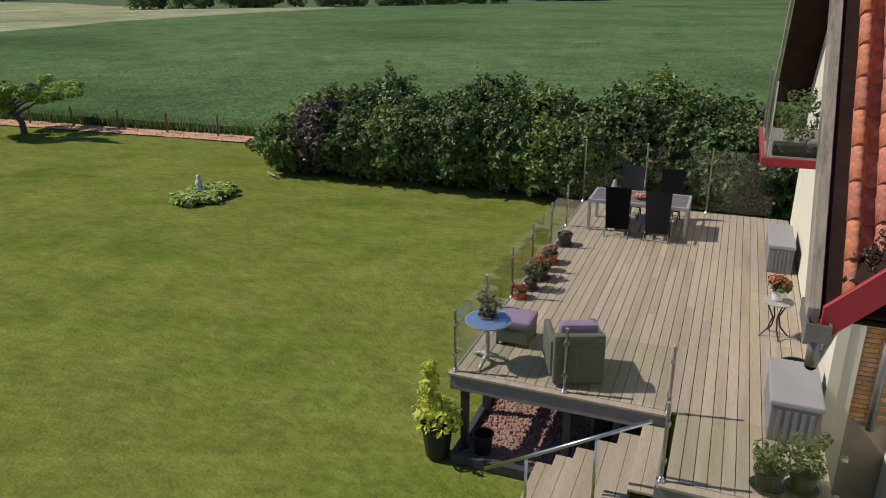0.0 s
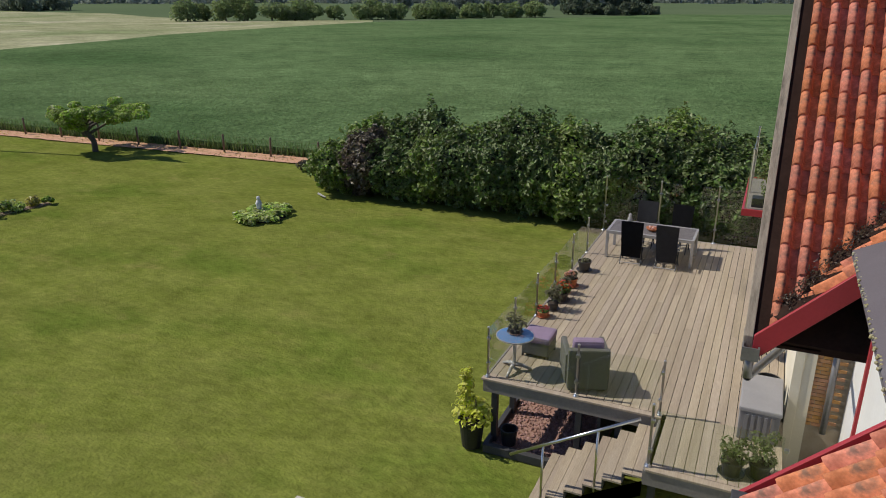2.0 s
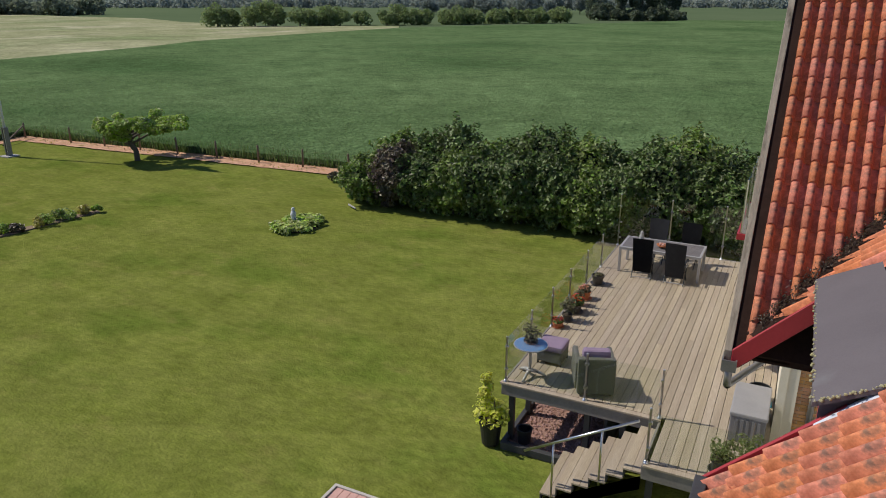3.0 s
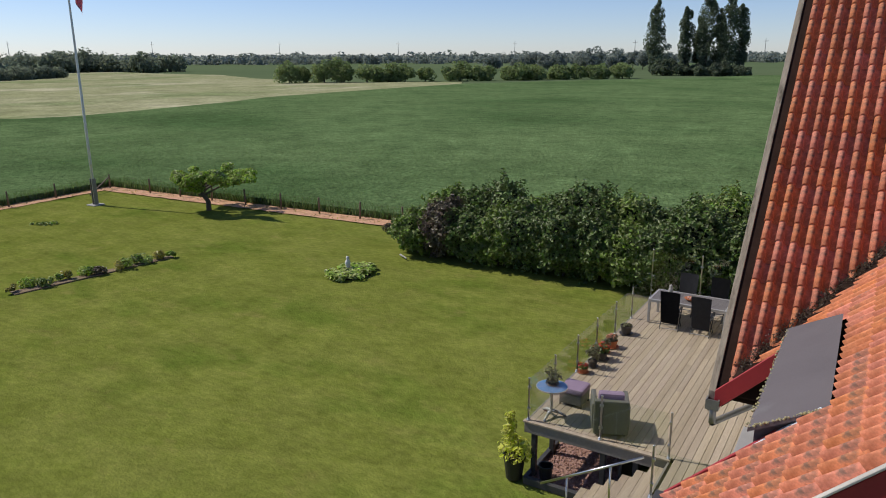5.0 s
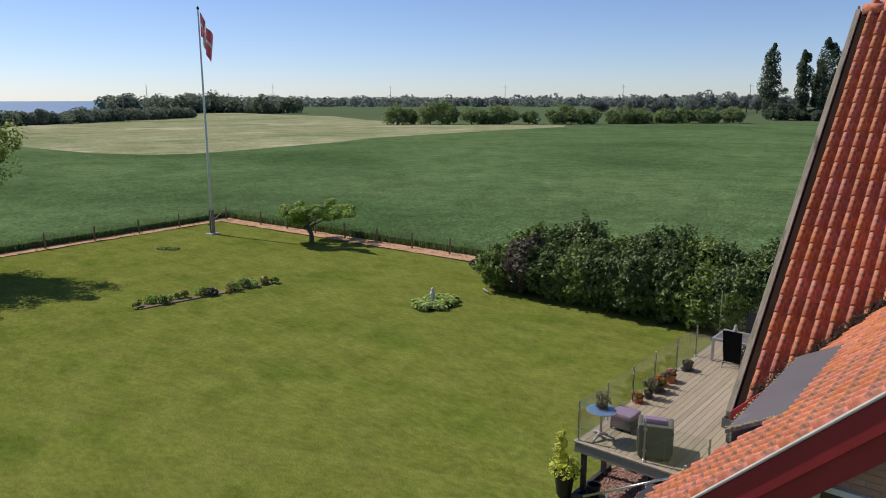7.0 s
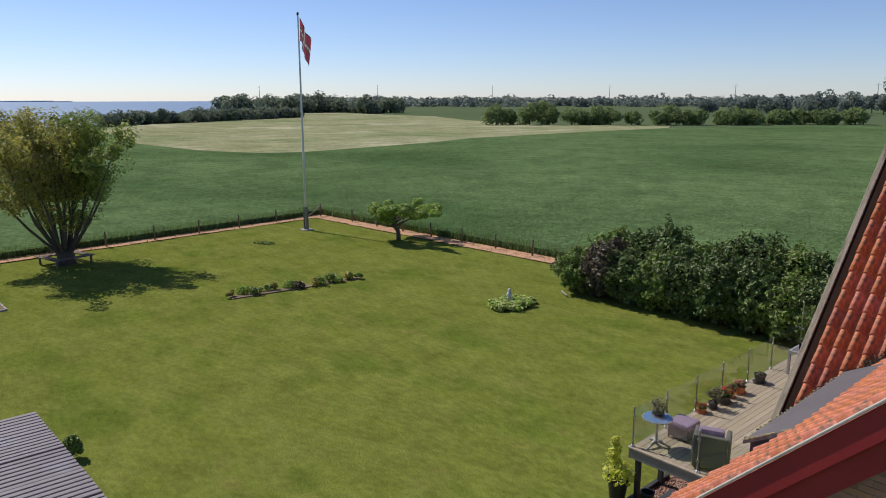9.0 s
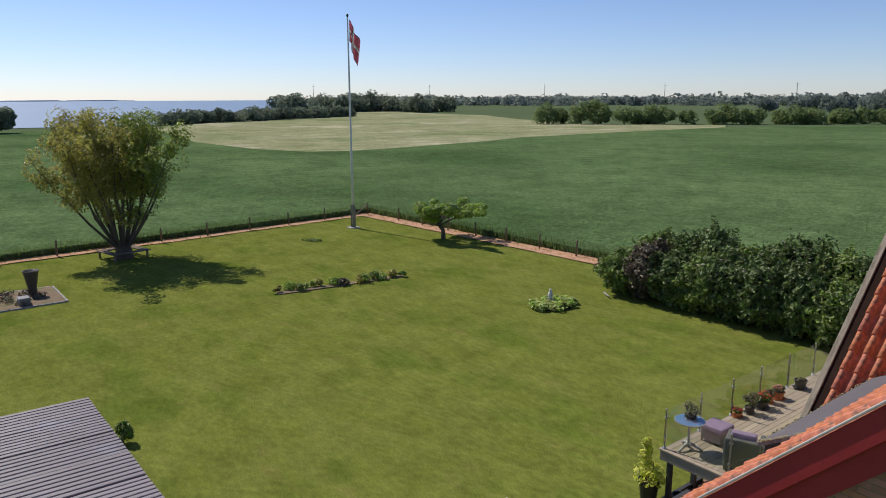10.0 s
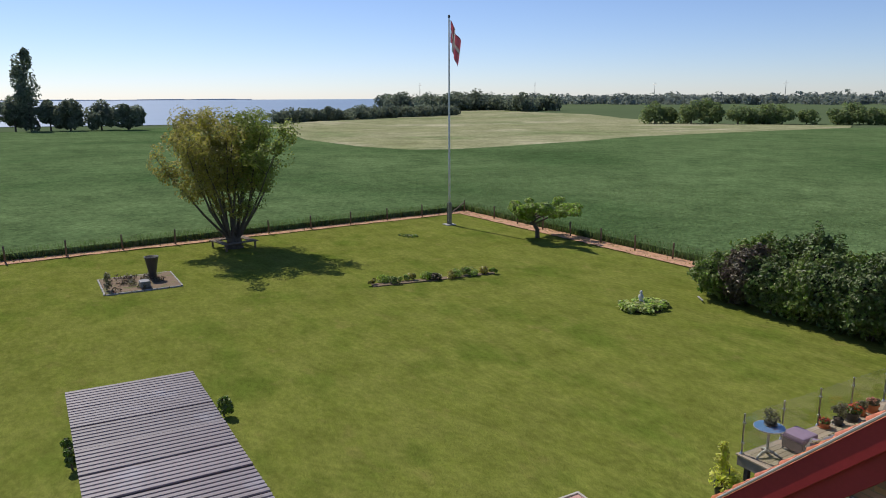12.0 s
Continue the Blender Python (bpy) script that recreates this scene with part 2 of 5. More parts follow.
M["leaf_red"] = leaf_mat("faded_lilac_blossom", (0.14, 0.09, 0.075), (0.09, 0.1, 0.04), thin=0.25)
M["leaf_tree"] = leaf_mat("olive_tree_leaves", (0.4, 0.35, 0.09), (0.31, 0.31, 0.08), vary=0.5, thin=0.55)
M["leaf_treeshade"] = leaf_mat("shady_side_tree_leaves", (0.29, 0.34, 0.08), (0.22, 0.28, 0.068), vary=0.5, thin=0.55)
M["leaf_apple"] = leaf_mat("fresh_green_leaves", (0.27, 0.38, 0.075), (0.33, 0.43, 0.09))
# Far leaves paled and blued: the distance haze is put into their colour.
M["leaf_far_haze"] = leaf_mat("haze_toned_far_leaves", (0.21, 0.245, 0.21), (0.25, 0.28, 0.24), vary=0.5, rough=0.8)
M["leaf_field"] = leaf_mat("field_tree_leaves", (0.2, 0.26, 0.1), (0.25, 0.31, 0.12), vary=0.5, rough=0.8)
M["leaf_poplar"] = leaf_mat("poplar_leaves", (0.12, 0.155, 0.095), (0.15, 0.18, 0.11), vary=0.5, rough=0.8)
# Shore leaves are paled too, with haze painted into the base colour.
M["leaf_shore_haze"] = leaf_mat("haze_toned_shore_leaves", (0.19, 0.225, 0.15), (0.23, 0.265, 0.185), vary=0.5, rough=0.8)
M["leaf_yellow"] = leaf_mat("yellow_green_leaves", (0.66, 0.67, 0.12), (0.56, 0.6, 0.1), vary=0.5)
M["leaf_grey"] = leaf_mat("grey_green_leaves", (0.17, 0.17, 0.1), (0.22, 0.2, 0.125))
M["leaf_hosta"] = leaf_mat("hosta_leaves", (0.4, 0.5, 0.12), (0.5, 0.58, 0.2))
M["leaf_tomato"] = leaf_mat("tomato_leaves", (0.17, 0.2, 0.08), (0.22, 0.25, 0.11))
M["blade"] = leaf_mat("crop_blades", (0.1, 0.16, 0.045), (0.14, 0.2, 0.06), vary=0.6, rough=0.7)
M["straw"] = leaf_mat("dry_grass", (0.45, 0.33, 0.16), (0.3, 0.28, 0.09))
M["red"] = mat("red_plastic", (0.5, 0.03, 0.03), (0.42, 0.025, 0.025), rough=0.4, bump=0.05)
M["blue"] = mat("turquoise_plastic", (0.03, 0.3, 0.42), (0.03, 0.26, 0.36), rough=0.4, bump=0.05)


# ---- building helpers ----
def box(bm, x0, y0, z0, x1, y1, z1, bevel=0.0):
    m = Matrix.Translation(((x0 + x1) / 2, (y0 + y1) / 2, (z0 + z1) / 2)) @ Matrix.Diagonal((abs(x1 - x0), abs(y1 - y0), abs(z1 - z0), 1))
    made = bmesh.ops.create_cube(bm, size=1.0, matrix=m)
    if bevel:
        edges = list({e for v in made["verts"] for e in v.link_edges})
        bmesh.ops.bevel(bm, geom=edges, offset=bevel, segments=2, affect="EDGES", profile=0.6)
    return bm


def rod(bm, a, b, r0, r1=None, seg=10, caps=True):
    a, b = Vector(a), Vector(b)
    d = b - a
    m = Matrix.Translation((a + b) / 2) @ d.to_track_quat("Z", "Y").to_matrix().to_4x4()
    bmesh.ops.create_cone(bm, cap_ends=caps, segments=seg, radius1=r0, radius2=r0 if r1 is None else r1, depth=d.length, matrix=m)
    return bm


def lathe(bm, profile, seg=20, at=(0, 0, 0)):
    """A turned body from (radius, height) pairs."""
    rings = []
    for r, z in profile:
        rings.append([bm.verts.new((at[0] + r * math.cos(2 * math.pi * k / seg), at[1] + r * math.sin(2 * math.pi * k / seg), at[2] + z)) for k in range(seg)])
    for lo, hi in zip(rings, rings[1:]):
        for k in range(seg):
            bm.faces.new((lo[k], lo[(k + 1) % seg], hi[(k + 1) % seg], hi[k]))
    bm.faces.new(rings[0][::-1])
    bm.faces.new(rings[-1])
    return bm


def slab(bm, pts, drop):
    """A plate: the polygon pts, with the thickness drop downwards."""
    top = [bm.verts.new(p) for p in pts]
    low = [bm.verts.new((p[0], p[1], p[2] - drop)) for p in pts]
    bm.faces.new(top)
    bm.faces.new(low[::-1])
    for i in range(len(pts)):
        j = (i + 1) % len(pts)
        bm.faces.new((top[i], low[i], low[j], top[j]))
    bmesh.ops.recalc_face_normals(bm, faces=bm.faces)
    return bm


def mesh_of(name, bm, material, smooth=False):
    me = bpy.data.meshes.new(name)
    bm.to_mesh(me)
    bm.free()
    me.materials.append(material)
    if smooth:
        me.polygons.foreach_set("use_smooth", [True] * len(me.polygons))
    return me


def part(name, bm, material, parent, label="", smooth=False):
    ob = new(name, bm if isinstance(bm, bpy.types.Mesh) else mesh_of(name, bm, material, smooth))
    ob.parent = parent
    return tagged(ob, label)


def thing(name, label, category, at=(0, 0, 0), turn=0.0, group="", kind=""):
    ob = new(name)
    ob.empty_display_size = 0.2
    ob.matrix_world = pose(*at, 0, 0, turn)
    return tagged(ob, label, category, group, kind)


def single(name, bm, material, label, category, kind="", smooth=False, at=None):
    ob = new(name, mesh_of(name, bm, material, smooth))
    if at:
        ob.location = at
    return tagged(ob, label, category, kind=kind)


def B():
    return bmesh.new()


def leaves_mesh(name, centres, normals, sizes, material, rng, long=1.5):
    """Many small leaves, each a folded pair of triangles-quads, as one mesh."""
    n = len(centres)
    nrm = normals / np.maximum(np.linalg.norm(normals, axis=1, keepdims=True), 1e-6)
    ref = rng.normal(size=(n, 3))
    u = np.cross(nrm, ref)
    u /= np.maximum(np.linalg.norm(u, axis=1, keepdims=True), 1e-6)
    v = np.cross(nrm, u)
    s = sizes[:, None]
    fold = nrm * s * 0.18
    p0, p1 = centres - v * s * 0.5 * long, centres + v * s * 0.5 * long
    q0, q1 = centres - u * s * 0.42 + fold, centres + u * s * 0.42 + fold
    verts = np.stack([p0, q1, p1, q0], 1).reshape(-1, 3)
    idx = np.arange(n) * 4
    faces = np.concatenate([np.stack([idx, idx + 1, idx + 2], 1), np.stack([idx, idx + 2, idx + 3], 1)])
    me = bpy.data.meshes.new(name)
    me.from_pydata(verts.tolist(), [], faces.tolist())
    me.materials.append(material)
    return me


def blob_points(n, rng, radius, squash=1.0, hollow=0.55):
    d = rng.normal(size=(n, 3))
    d /= np.linalg.norm(d, axis=1, keepdims=True)
    r = radius * (hollow + (1 - hollow) * rng.random((n, 1)) ** 0.5)
    p = d * r
    p[:, 2] *= squash
    return p, d


def clump_crown(rng, clumps, per, leaf, material, name, up=0.35):
    """A crown from clumps (x, y, z, radius, squash), with leaves on each clump's shell."""
    cs, ns = [], []
    for x, y, z, r, sq in clumps:
        p, d = blob_points(per, rng, r, sq)
        cs.append(p + np.array((x, y, z)))
        d = d + rng.normal(size=d.shape) * 0.5
        d[:, 2] += up
        ns.append(d)
    c, nn = np.concatenate(cs), np.concatenate(ns)
    return leaves_mesh(name, c, nn, leaf * (0.6 + 0.8 * rng.random(len(c))), material, rng)


def limb(bm, pts, r0, r1, seg=7):
    """A tapering branch along pts."""
    k = len(pts) - 1
    for i in range(k):
        ra, rb = r0 + (r1 - r0) * i / k, r0 + (r1 - r0) * (i + 1) / k
        rod(bm, pts[i], pts[i + 1], ra, rb, seg, caps=(i in (0, k - 1)))


# ---- ground ----
def sheet(name, pts, z, material, label, category, kind="structure", cuts=0):
    bm = B()
    bm.faces.new([bm.verts.new((x, y, z)) for x, y in pts])
    return single(name, bm, material, label, category, kind)


sheet("ground", [(-4200, -4200), (4200, -4200), (4200, 4200), (-4200, 4200)], -0.12, M["farfield"], "green farmland reaching to the horizon", "ground")


def west(y):
    """The field fence on the bay side: its x at a given y."""
    return -40.3 - 0.07 * y


def north(x):
    """The field fence beyond the hedge: its y at a given x."""
    return 20.05 + 0.046 * x


CORNER = (-41.58, north(-41.58))
lawn_bm = B()
bmesh.ops.create_grid(lawn_bm, x_segments=90, y_segments=70, size=0.5)
for v in lawn_bm.verts:
    v_y = (v.co.y + 0.5) * 78 - 60
    v_x = west(v_y) + 0.1 + (v.co.x + 0.5) * (40 - west(v_y))
    v.co = Vector((v_x, v_y + (v.co.y + 0.5) * (north(v_x) - 18.4), 0.035 * noise.noise(Vector((v_x * 0.22, v_y * 0.22, 0))) - 0.02))
single("lawn", lawn_bm, M["lawn"], "mown sunlit green lawn with dry patches", "lawn", "structure")
bm = B()
for n_long, n_wide, along in ((160, 5, False), (170, 5, True)):
    grid = []
    for i in range(n_long + 1):
        row = []
        for j in range(n_wide + 1):
            a, b = i / n_long, j / n_wide
            if along:
                x = -42.4 + 82 * a
                y = north(x) - 0.85 + 1.5 * b
            else:
                y = -62 + (CORNER[1] + 62) * a
                x = west(y) - 0.95 + 1.35 * b
            row.append(bm.verts.new((x + 0.14 * noise.noise(Vector((i * 0.9, j * 0.9, 3))), y + 0.14 * noise.noise(Vector((i * 0.9, j * 0.9, 7))), 0.03 + 0.03 * noise.noise(Vector((i * 0.5, j * 0.5, 1))) + (0.004 if along else 0))))
        grid.append(row)
    for i in range(n_long):
        for j in range(n_wide):
            bm.faces.new((grid[i][j], grid[i + 1][j], grid[i + 1][j + 1], grid[i][j + 1]))
bmesh.ops.recalc_face_normals(bm, faces=bm.faces)
single("soil_strip", bm, M["soil"], "dry orange soil strip along the field fence", "soil", "structure")

# crop field beyond the fence, knee high, and the meadow that it borders
CROP = 0.42
MEADOW_EDGE = [(-209, 54), (-146, 41), (-118, 42), (-105, 46), (-102, 53), (-103, 63), (-105, 73), (-108, 90), (-114, 107), (-115, 135), (-115, 159), (-114, 194)]
crop_pts = [(west(-160) - 0.75, -160), (-42.3, CORNER[1] + 0.6), (230, north(230) + 0.6), (230, 420), (-45, 331), (-65, 275), (-93, 236)] + MEADOW_EDGE[::-1] + [(-228, 53), (-242, 36), (-228, 5), (-235, -160)]
bm = B()
slab(bm, [(x, y, CROP) for x, y in crop_pts], 0.5)
single("crop_field", bm, M["crop"], "dense dark green cereal field", "field", "structure")
sheet("meadow", MEADOW_EDGE + [(-128, 219), (-163, 193), (-230, 218), (-300, 259), (-364, 267), (-440, 292), (-420, 235), (-341, 160), (-291, 106), (-250, 68), (-236, 44), (-222, 48)], 0.1, M["meadow"], "pale flowering rough meadow", "meadow")
sheet("water", [(-285, -4200), (-285, -20), (-273, 24), (-274, 72), (-338, 185), (-450, 240), (-530, 268), (-640, 320), (-900, 440), (-1300, 650), (-2000, 1020), (-4200, 2150), (-4200, -4200)], 0.05, M["water"], "calm blue sea bay", "sea")
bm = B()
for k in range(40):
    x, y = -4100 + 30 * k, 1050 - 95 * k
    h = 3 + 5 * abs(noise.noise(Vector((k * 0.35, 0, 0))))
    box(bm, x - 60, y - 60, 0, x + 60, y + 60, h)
# Pale blue-grey base colour carries the haze over the far land.
M["farshore_haze"] = mat("far_shore_haze_colour", (0.52, 0.57, 0.63), (0.56, 0.6, 0.66), rough=1.0, scale=0.01, fine=0.1, bump=0, spec=0.0)
single("far_shore", bm, M["farshore_haze"], "low far shore across the bay, painted in haze colour", "shore", "structure")


# crop blades along the field's edge
rng = np.random.default_rng(5)
n1, n2, n3 = 9000, 9000, 26000
ex = np.concatenate([np.zeros(n1), rng.uniform(-42.5, 8, n2), rng.uniform(-70, 25, n3)])
ey = np.concatenate([rng.uniform(-30, 19, n1), north(ex[n1:n1 + n2]) + 0.5 + rng.random(n2) ** 2 * 1.6, 21.5 + rng.random(n3) * 24])
ex[:n1] = west(ey[:n1]) - 0.65 - rng.random(n1) ** 2 * 1.6
ez = np.concatenate([np.zeros(n1), np.zeros(n2), np.full(n3, CROP - 0.2)])
hh = 0.45 + 0.25 * rng.random(len(ex))
hh[n1 + n2:] = 0.3
lean = rng.normal(size=(len(ex), 2)) * 0.12
w = rng.normal(size=(len(ex), 2))
w /= np.linalg.norm(w, axis=1, keepdims=True)
bw = 0.035
base = np.stack([ex, ey, ez], 1)
v0 = base + np.stack([w[:, 0] * bw, w[:, 1] * bw, 0 * ex], 1)
v1 = base - np.stack([w[:, 0] * bw, w[:, 1] * bw, 0 * ex], 1)
v2 = base + np.stack([lean[:, 0], lean[:, 1], hh], 1)
me = bpy.data.meshes.new("crop_blades")
ii = np.arange(len(ex)) * 3
me.from_pydata(np.stack([v0, v1, v2], 1).reshape(-1, 3).tolist(), [], np.stack([ii, ii + 1, ii + 2], 1).tolist())
me.materials.append(M["blade"])
tagged(new("crop_blades", me), "upright green cereal blades at the field edge", "crop", kind="stuff")
n1 = 900
ex = np.concatenate([rng.uniform(-0.9, 0.4, n1), rng.uniform(-41.5, 6, n1)])
ey = np.concatenate([rng.uniform(-30, 18.5, n1), north(ex[n1:]) + rng.uniform(-0.85, 0.6, n1)])
ex[:n1] += west(ey[:n1])
c = np.stack([ex, ey, 0.05 + 0.06 * rng.random(2 * n1)], 1)
tagged(new("dry_grass_tufts", leaves_mesh("dry_grass_tufts", c, rng.normal(size=c.shape), 0.03 + 0.05 * rng.random(len(c)), M["straw"], rng, 2.5)), "dry yellowed grass tufts on the soil strip", "grass", kind="stuff")

# ---- fence ----
fence = thing("wire_fence", "weathered wooden posts with thin wires along the field", "fence")
posts = [(west(-25.1 + 3.25 * k), -25.1 + 3.25 * k) for k in range(13)] + [CORNER] + [(-37.35 + 2.96 * k, north(-37.35 + 2.96 * k)) for k in range(8)]
post_bm = lathe(B(), [(0.055, -0.1), (0.055, 0.98), (0.045, 1.03), (0.015, 1.05)], 8)
post_me = mesh_of("post", post_bm, M["post"], True)
for k, (x, y) in enumerate(posts):
    p = part("post", post_me, None, fence)
    p.matrix_basis = pose(x, y, 0, random.uniform(-3, 3), random.uniform(-3, 3), 0)
for z in (0.35, 0.65, 0.92):
    part("wire", rod(rod(B(), (west(-25.1), -25.1, z), (*CORNER, z), 0.0022, seg=4), (*CORNER, z), (-16.6, north(-16.6), z), 0.0022, seg=4), M["post"], fence)
part("brace", rod(B(), (CORNER[0] + 0.05, CORNER[1] - 0.05, 0.85), (CORNER[0] + 1.6, CORNER[1] - 2.6, 0.1), 0.05, seg=8), M["post"], fence)

# ---- flagpole and flag ----
pole = thing("flagpole", "tall white tapered flagpole with a dark hinged foot", "flagpole", (-37.0, 13.96, 0))
part("mast", lathe(B(), [(0.085, 0.25), (0.08, 6), (0.05, 15.1), (0.045, 15.15)], 14), M["white"], pole, smooth=True)
part("knob", lathe(B(), [(0.02, 15.15), (0.08, 15.2), (0.09, 15.27), (0.06, 15.36), (0.01, 15.4)], 12), M["darkpot"], pole, smooth=True)
part("foot", box(box(box(B(), -0.14, -0.13, 0, -0.09, 0.13, 1.7, 0.01), 0.09, -0.13, 0, 0.14, 0.13, 1.7, 0.01), -0.09, -0.1, 0.1, 0.09, 0.1, 0.25), M["zinc"], pole)
part("footing", box(B(), -0.4, -0.4, -0.1, 0.4, 0.4, 0.04, 0.02), M["stone"], pole)
part("halyard", rod(B(), (0.1, 0.0, 1.5), (0.06, 0, 15.0), 0.008, seg=5), M["white"], pole)


def flag_strip(u0, u1, s0, s1):
    """A piece of the limp cloth: u along the fly, s along the hoist, both 0 to 1."""
    bm = B()
    nu, ns = max(2, int((u1 - u0) * 24)), max(2, int((s1 - s0) * 18))
    g = []
    for i in range(nu + 1):
        row = []
        for j in range(ns + 1):
            u, s = u0 + (u1 - u0) * i / nu, s0 + (s1 - s0) * j / ns
            fold = 0.16 * math.sin(u * 15 + s * 2.2) * (0.3 + u)
            row.append(bm.verts.new((0.08 + fold * 0.8, 0.06 + 0.95 * u * (0.55 + 0.45 * s) + 0.05 * math.sin(9 * u), 15.0 - 1.55 * (1 - s) - 1.75 * u ** 1.15 + 0.06 * math.sin(u * 11))))
        g.append(row)
    for i in range(nu):
        for j in range(ns):
            bm.faces.new((g[i][j], g[i + 1][j], g[i + 1][j + 1], g[i][j + 1]))
    bmesh.ops.solidify(bm, geom=bm.faces, thickness=0.006)
    return bm


flag = thing("flag", "limp red flag with a white cross, hanging on the mast", "flag", (-37.0, 13.96, 0))
for u0, u1 in ((0, 0.33), (0.47, 1.0)):
    for s0, s1 in ((0, 0.42), (0.58, 1.0)):
        part("red_field", flag_strip(u0, u1, s0, s1), M["flagred"], flag, smooth=True)
    part("cross_arm", flag_strip(u0, u1, 0.42, 0.58), M["flagwhite"], flag, "white cross arm", smooth=True)
part("cross_upright", flag_strip(0.33, 0.47, 0, 1), M["flagwhite"], flag, "white cross upright", smooth=True)


# ---- trees and shrubs ----
def far_tree(name, label, at, w, h, rng, material, per=70, tall=False, clumps=16, leaf=0.6):
    t = thing(name, label, "tree", at)
    part("trunk", rod(B(), (0, 0, -0.2), (0, 0, h * 0.4), 0.02 * w + 0.1, 0.015 * w, 7), M["bark"], t)
    cl = []
    for k in range(clumps):
        a, f = rng.uniform(0, 6.28), rng.random()
        if tall:
            z = h * (0.08 + 0.86 * k / clumps)
            r = w * 0.5 * math.sin(math.pi * min(0.97, 0.14 + 0.82 * k / clumps)) ** 0.75
            cl.append((math.cos(a) * r * 0.5, math.sin(a) * r * 0.5, z + rng.normal() * 0.02 * h, max(0.5, r * rng.uniform(0.45, 0.7)), 1.7))
        else:
            r = w * 0.36 * math.sqrt(f)
            cl.append((math.cos(a) * r, math.sin(a) * r, h * (0.16 + 0.62 * rng.random() * (1 - 0.5 * f)), w * 0.2 * (0.7 + 0.6 * rng.random()), 0.85))
    part("crown", clump_crown(rng, cl, per, leaf, material, "crown"), None, t)
    return t


rng = np.random.default_rng(11)
# pollarded many-stemmed tree on the lawn
tree = thing("lawn_tree", "many-stemmed pollarded tree with thin olive-yellow crown on the lawn", "tree", (-37.0, -2.44, 0))
bm = lathe(B(), [(0.7, -0.1), (0.5, 0.15), (0.45, 0.45), (0.48, 0.75), (0.25, 0.95)], 12)
tips = []
for k in range(24):
    a = 2 * math.pi * k / 24 + random.uniform(-0.2, 0.2)
    spread = random.uniform(0.05, 0.45) if k % 3 == 0 else random.uniform(0.45, 1.0)
    pts = [Vector((0.3 * math.cos(a), 0.3 * math.sin(a), 0.55))]
    reach, top = 4.2 * spread, random.uniform(7.6, 8.5) - 2.6 * spread ** 2
    for s in (0.25, 0.5, 0.75, 1.0):
        out = 0.3 + reach * s ** 0.7
        pts.append(Vector((math.cos(a) * out + random.uniform(-0.15, 0.15), math.sin(a) * out + random.uniform(-0.15, 0.15), 0.9 + (top - 0.9) * s)))
    limb(bm, pts, 0.09, 0.016, 6)
    tips.append(pts)
    for b in range(6):
        s = random.choice((2, 3, 4))
        o = pts[s]
        e = o + Vector((random.uniform(-0.9, 0.9), random.uniform(-0.9, 0.9), random.uniform(0.2, 1.0)))
        rod(bm, o, e, 0.025, 0.008, 4)
        tips.append([o, o.lerp(e, 0.5), e])
part("trunk", bm, M["bark"], tree)
# Sunny and shady sides put into leaf colour: one side yellower, the other greener.
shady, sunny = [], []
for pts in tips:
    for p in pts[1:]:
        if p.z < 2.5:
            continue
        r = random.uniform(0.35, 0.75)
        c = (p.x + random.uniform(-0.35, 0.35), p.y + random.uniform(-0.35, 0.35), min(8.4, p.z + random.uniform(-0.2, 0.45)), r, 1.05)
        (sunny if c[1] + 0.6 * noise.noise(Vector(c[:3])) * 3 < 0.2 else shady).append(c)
part("crown", clump_crown(rng, sunny, 100, 0.115, M["leaf_tree"], "crown", up=0.7), None, tree, "olive-yellow leaves toned for the sunny side")
part("crown", clump_crown(rng, shady, 100, 0.115, M["leaf_treeshade"], "crown", up=0.7), None, tree, "darker green leaves toned for the shady side")

apple = thing("apple_tree", "small spreading flat-topped fruit tree with darker green leaves toned for the shady side", "tree", (-29.3, 16.5, 0))
bm = B()
limb(bm, [Vector((0, 0, -0.1)), Vector((0.1, -0.1, 0.6)), Vector((0, -0.5, 1.2)), Vector((0.1, -1.0, 1.6))], 0.17, 0.09)
cl = []
for k in range(12):
    a = 2 * math.pi * k / 12 + 0.3
    L = random.uniform(1.6, 2.75)
    o = Vector((0.05, -0.3 - 0.3 * (k % 2), 1.0 + 0.25 * (k % 3)))
    e = Vector((math.cos(a) * L * 0.8, math.sin(a) * L * 1.05, random.uniform(1.75, 2.05)))
    mid = (o + e) / 2 + Vector((0, 0, 0.2))
    limb(bm, [o, mid, e], 0.08, 0.02, 6)
    for s in (0.5, 0.75, 0.95, 1.1):
        p = o.lerp(e, s)
        cl.append((p.x + random.uniform(-0.3, 0.3), p.y + random.uniform(-0.3, 0.3), p.z + random.uniform(0.05, 0.35), random.uniform(0.3, 0.5), 0.6))
part("trunk", bm, M["bark"], apple)
part("crown", clump_crown(rng, cl, 170, 0.13, M["leaf_apple"], "crown", up=1.2), None, apple)


# hedge of mixed shrubs
def hedge_height(x):
    h = 3.15 + 0.2 * math.sin(x * 1.1 + 0.6) + 0.16 * math.sin(x * 2.7) + 0.03 * x
    return max(2.2, h - max(0, -11.8 - x) * 0.5)


